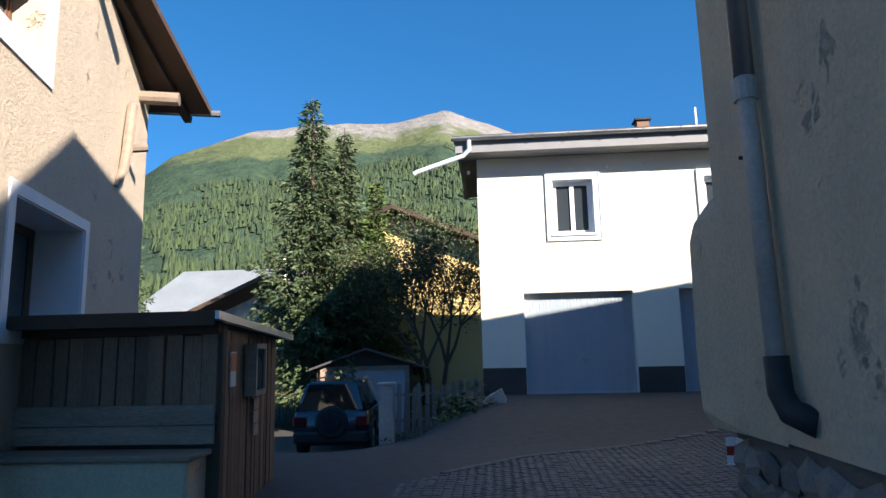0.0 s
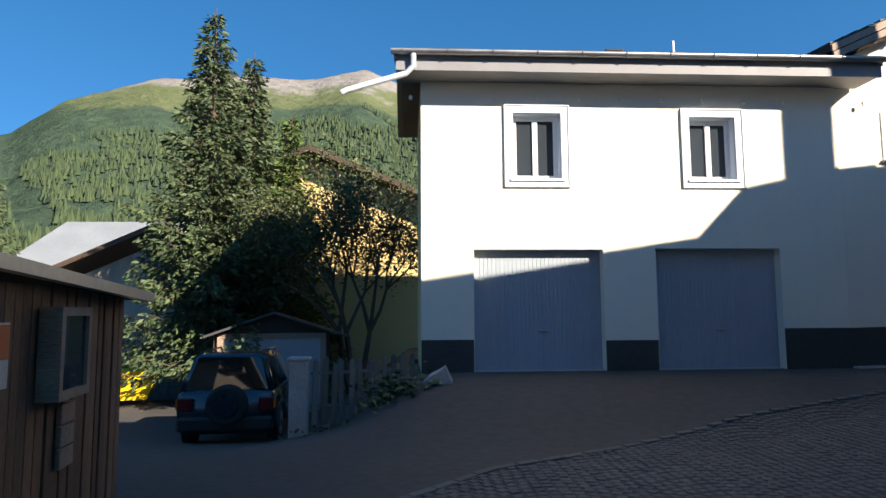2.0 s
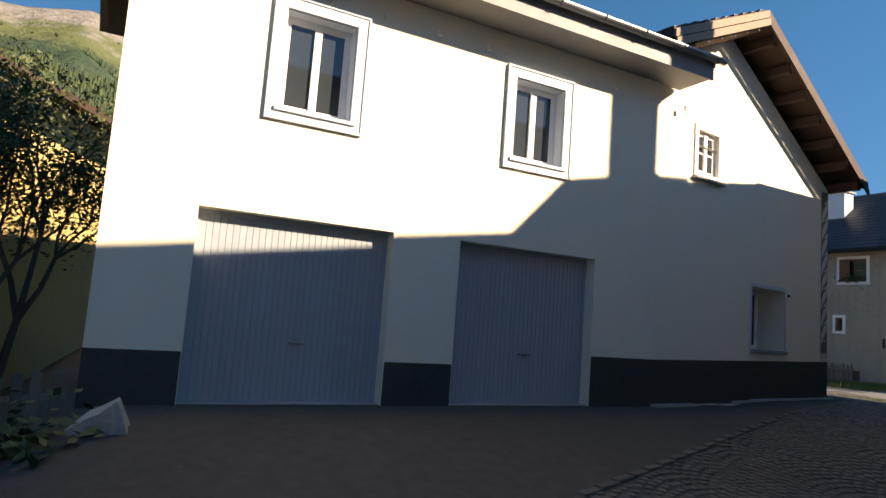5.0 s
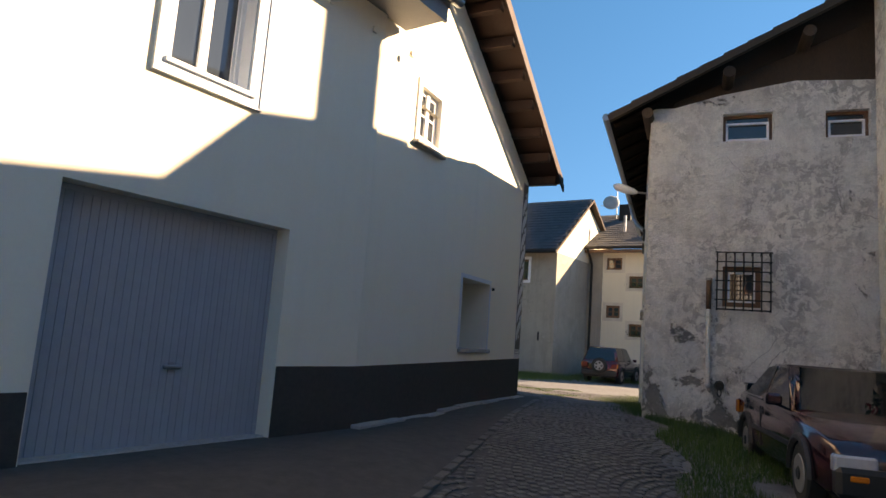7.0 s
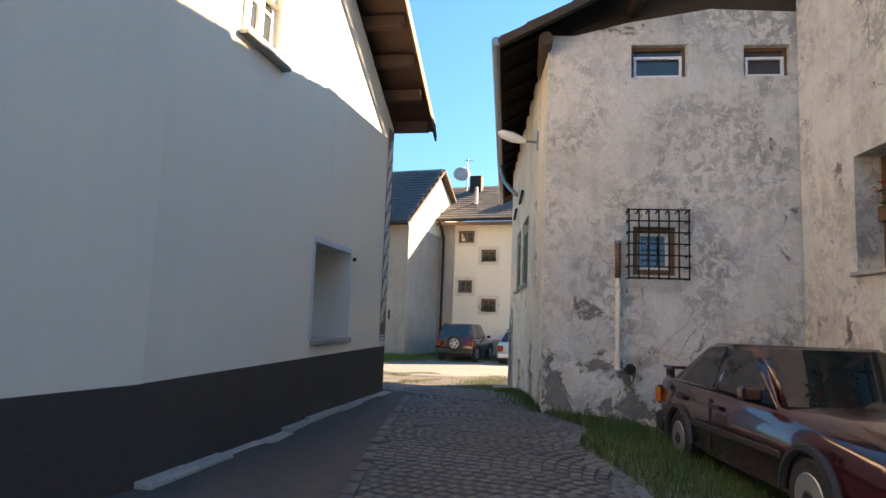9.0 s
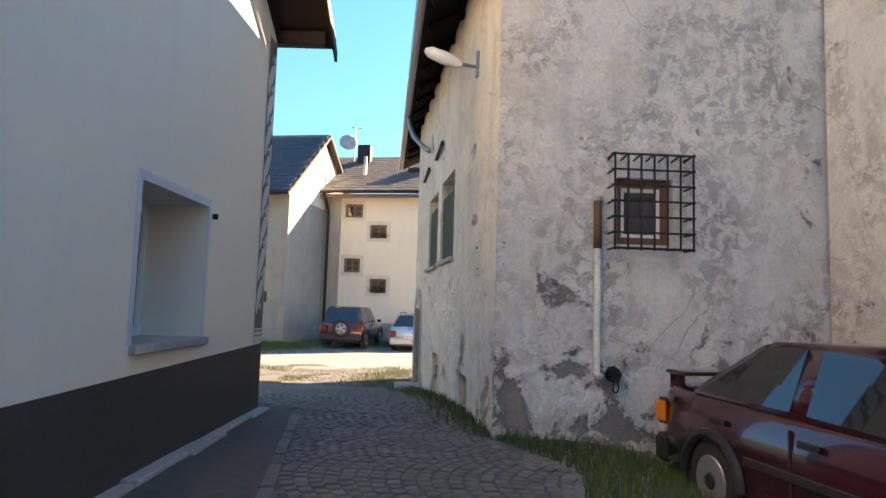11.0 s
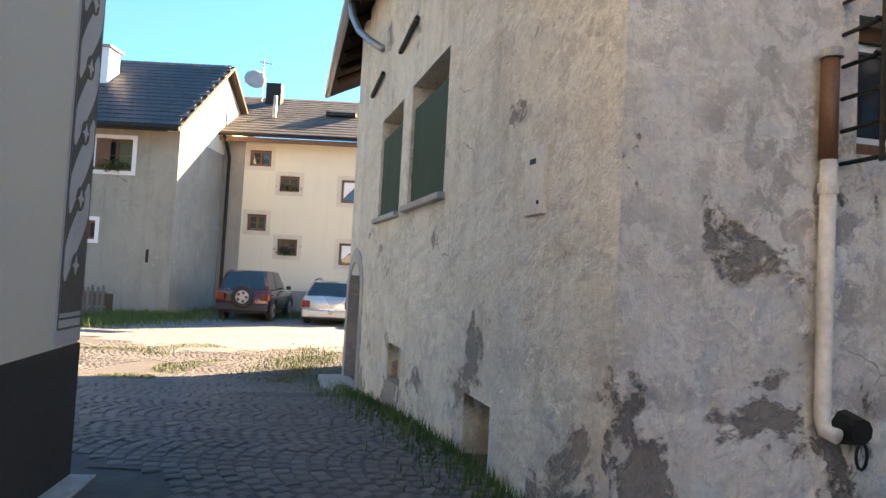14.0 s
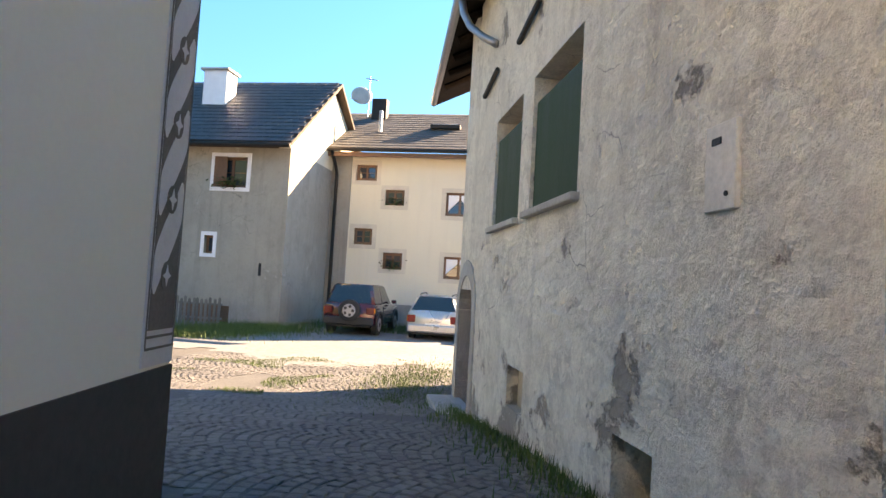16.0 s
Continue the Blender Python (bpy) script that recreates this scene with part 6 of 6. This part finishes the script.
c = mixed(nt, ramp(nt, mr.outputs[0], [(0.72, 0.0), (0.80, 1.0)]), c, rock)
# Distance haze painted in: a little pale blue mixed into the slope colour.
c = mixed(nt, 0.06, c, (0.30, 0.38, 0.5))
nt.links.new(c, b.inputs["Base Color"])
b.inputs["Roughness"].default_value = 1.0
b.inputs["Specular IOR Level"].default_value = 0.0
bumped(nt, b, n2, 1.0, 10.0)
RIDGE = ((-75, 260), (-45, 330), (-32, 362), (-28.5, 450), (-22, 526), (-16, 557), (-8.7, 567), (-3.9, 598), (4.0, 515), (13, 360), (25, 120), (40, 40), (105, 30))


def ridge(a):
    for (p, q), (r, s) in zip(RIDGE, RIDGE[1:]):
        if p <= a <= r:
            return q + (s - q) * (a - p) / (r - p)
    return 250


def slope_z(a, k):
    """Height at azimuth a (degrees from north) and k from the foot (0) to the ridge (1)."""
    d = 330 + 1170 * k
    x, y = d * math.sin(radians(a)), d * math.cos(radians(a))
    r = noise.fractal(Vector((x * 0.004, y * 0.004, 1.7)), 1.0, 2.1, 6)
    g = noise.fractal(Vector((x * 0.02, y * 0.02, 5.7)), 1.0, 2.1, 4)
    h = ridge(a) * (k ** 1.25) + (r * 40 + g * 7) * math.sin(math.pi * min(1, k * 1.0)) + g * 4
    return Vector((x, y, h - 8))


verts, faces = [], []
NA, NK = 300, 70
for j in range(NK + 1):
    for i in range(NA + 1):
        verts.append(slope_z(-75 + 180 * i / NA, j / NK))
for j in range(NK):
    for i in range(NA):
        a = j * (NA + 1) + i
        faces.append((a, a + 1, a + NA + 2, a + NA + 1))
k = len(verts)
for i in range(NA + 1):
    v = verts[NK * (NA + 1) + i]
    verts.append(Vector((v.x * 1.3, v.y * 1.3, v.z - 160)))
for i in range(NA):
    faces.append((NK * (NA + 1) + i, NK * (NA + 1) + i + 1, k + i + 1, k + i))
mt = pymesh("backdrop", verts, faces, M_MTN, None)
for f in mt.data.polygons:
    f.use_smooth = True
tagged(mt, "forested alpine mountain with a bare rocky ridge", "mountain", "", "structure")
M_FOREST = stone_mix("far_conifers", [(0.026, 0.054, 0.026), (0.048, 0.086, 0.036), (0.072, 0.114, 0.042)], 0.9, 0)
rng = random.Random(51)
verts, faces = [], []
made = 0
while made < 15000:
    a, kk = rng.uniform(-50, 12), rng.uniform(0.03, 0.66) 
    p = slope_z(a, kk)
    dn = noise.noise(Vector((p.x * 0.008, p.y * 0.008, 2)))
    if p.z > 330 + dn * 120 or (abs(a + 30.5 + 0.02 * (p.z - 100)) < 1.3 + dn and p.z > 60) or dn > 0.45:
        made += 0.2
        continue
    made += 1
    h, w = rng.uniform(8, 15), rng.uniform(2.2, 3.8)
    b0 = len(verts)
    verts += [p + Vector((w * math.cos(q * 1.257 + a), w * math.sin(q * 1.257 + a), 0)) for q in range(5)] + [p + Vector((rng.uniform(-0.5, 0.5), 0, h))]
    faces += [(b0 + q, b0 + (q + 1) % 5, b0 + 5) for q in range(5)]
fo = pymesh("far_forest", verts, faces, M_FOREST, None)
tagged(fo, "conifer forest on the mountain slope", "forest", "", "stuff")

# ---- rubble at the foot of the tan house ----
def pebble(rng, sx, sy, sz):
    bm = bmesh.new()
    bmesh.ops.create_icosphere(bm, subdivisions=1, radius=1)
    for v in bm.verts:
        v.co = Vector((v.co.x * sx, v.co.y * sy, v.co.z * sz)) * rng.uniform(0.82, 1.12)
    return bm


rng = random.Random(61)
stones = [mesh_of("stone", pebble(rng, 0.07, 0.17, 0.12), M_RUBBLE) for _ in range(6)]
foot = [o for o in tan.children if o.name.startswith("foot_wall")][0]
for i in range(60):
    y, z = 2.2 + (i % 12) * 0.225 + rng.uniform(-0.05, 0.05), 0.05 + (i // 12) * 0.17 + rng.uniform(-0.03, 0.03)
    put(new("stone", stones[i % 6]), foot, pose(XR + 0.03, y, z, rng.uniform(-20, 20), rng.uniform(-15, 15), rng.uniform(-8, 8)))

# ---- cobbles, in rows that bow like fans ----
rng = random.Random(71)
cobs = []
for k in range(5):
    sx, sy, h = 0.048 * rng.uniform(0.9, 1.05), 0.052 * rng.uniform(0.9, 1.05), 0.03
    v = [(-sx, -sy, -0.03), (sx, -sy, -0.03), (sx, sy, -0.03), (-sx, sy, -0.03)]
    v += [(a * 0.94 + rng.uniform(-0.004, 0.004), b * 0.94 + rng.uniform(-0.004, 0.004), 0.008) for a, b, _ in v[:4]]
    v += [(a * 0.72, b * 0.72, 0.013 + rng.uniform(-0.002, 0.002)) for a, b, _ in v[:4]]
    f = [(i, (i + 1) % 4, 4 + (i + 1) % 4, 4 + i) for i in range(4)] + [(4 + i, 4 + (i + 1) % 4, 8 + (i + 1) % 4, 8 + i) for i in range(4)] + [(8, 9, 10, 11)]
    me = bpy.data.meshes.new("cobble")
    me.from_pydata(v, [], f)
    me.materials.append(M_COBBLE)
    cobs.append((me, v, f))
road = bpy.data.objects["road"]
verts, faces, single = [], [], 0
fan = 1.5
nx, ny = 232, 215
for r in range(ny):
    for i in range(nx):
        x = -1.1 + i * 0.108
        ph = (x / fan) % 1.0 - 0.5
        y = -1.5 + r * 0.116 - 0.9 * ph * ph * fan
        if not (south_y(x) - 0.12 < y < kerb_y(x) - 0.05) or y < 3.5 or x > 24.5:
            continue
        if x > 17 and noise.noise(Vector((x * 0.7, y * 0.7, 9))) > 0.33:
            continue
        ang = math.degrees(math.atan(-1.8 * ph)) + rng.uniform(-5, 5)
        me, v, f = cobs[rng.randrange(5)]
        m = pose(x + rng.uniform(-0.007, 0.007), y + rng.uniform(-0.007, 0.007), gz(x, y) + rng.uniform(-0.002, 0.005), rng.uniform(-2, 2), rng.uniform(-2, 2), ang)
        if 10.3 < x < 12.9 and 12.0 < y < 13.6 and single < 300:
            put(new("cobble", me), road, m)
            single += 1
        else:
            k = len(verts)
            verts += [m @ Vector(p) for p in v]
            faces += [tuple(k + q for q in g) for g in f]
pymesh("cobbles", verts, faces, M_COBBLE, road, kind="stuff")
# kerb of long stones between cobbles and asphalt
x = -0.6
kb = mesh_of("kerbstone", box(-0.15, 0.15, -0.05, 0.05, -0.05, 0.02, 0.008), M_COBBLE)
while x < 13.4:
    y = kerb_y(x)
    sl_ = (kerb_y(x + 0.1) - y) / 0.1
    ang = math.atan(sl_)
    put(new("kerbstone", kb), road, pose(x, y, gz(x, y) + rng.uniform(0.0, 0.01), 0, 0, math.degrees(ang) + rng.uniform(-2, 2)))
    x += 0.31 * math.cos(ang)
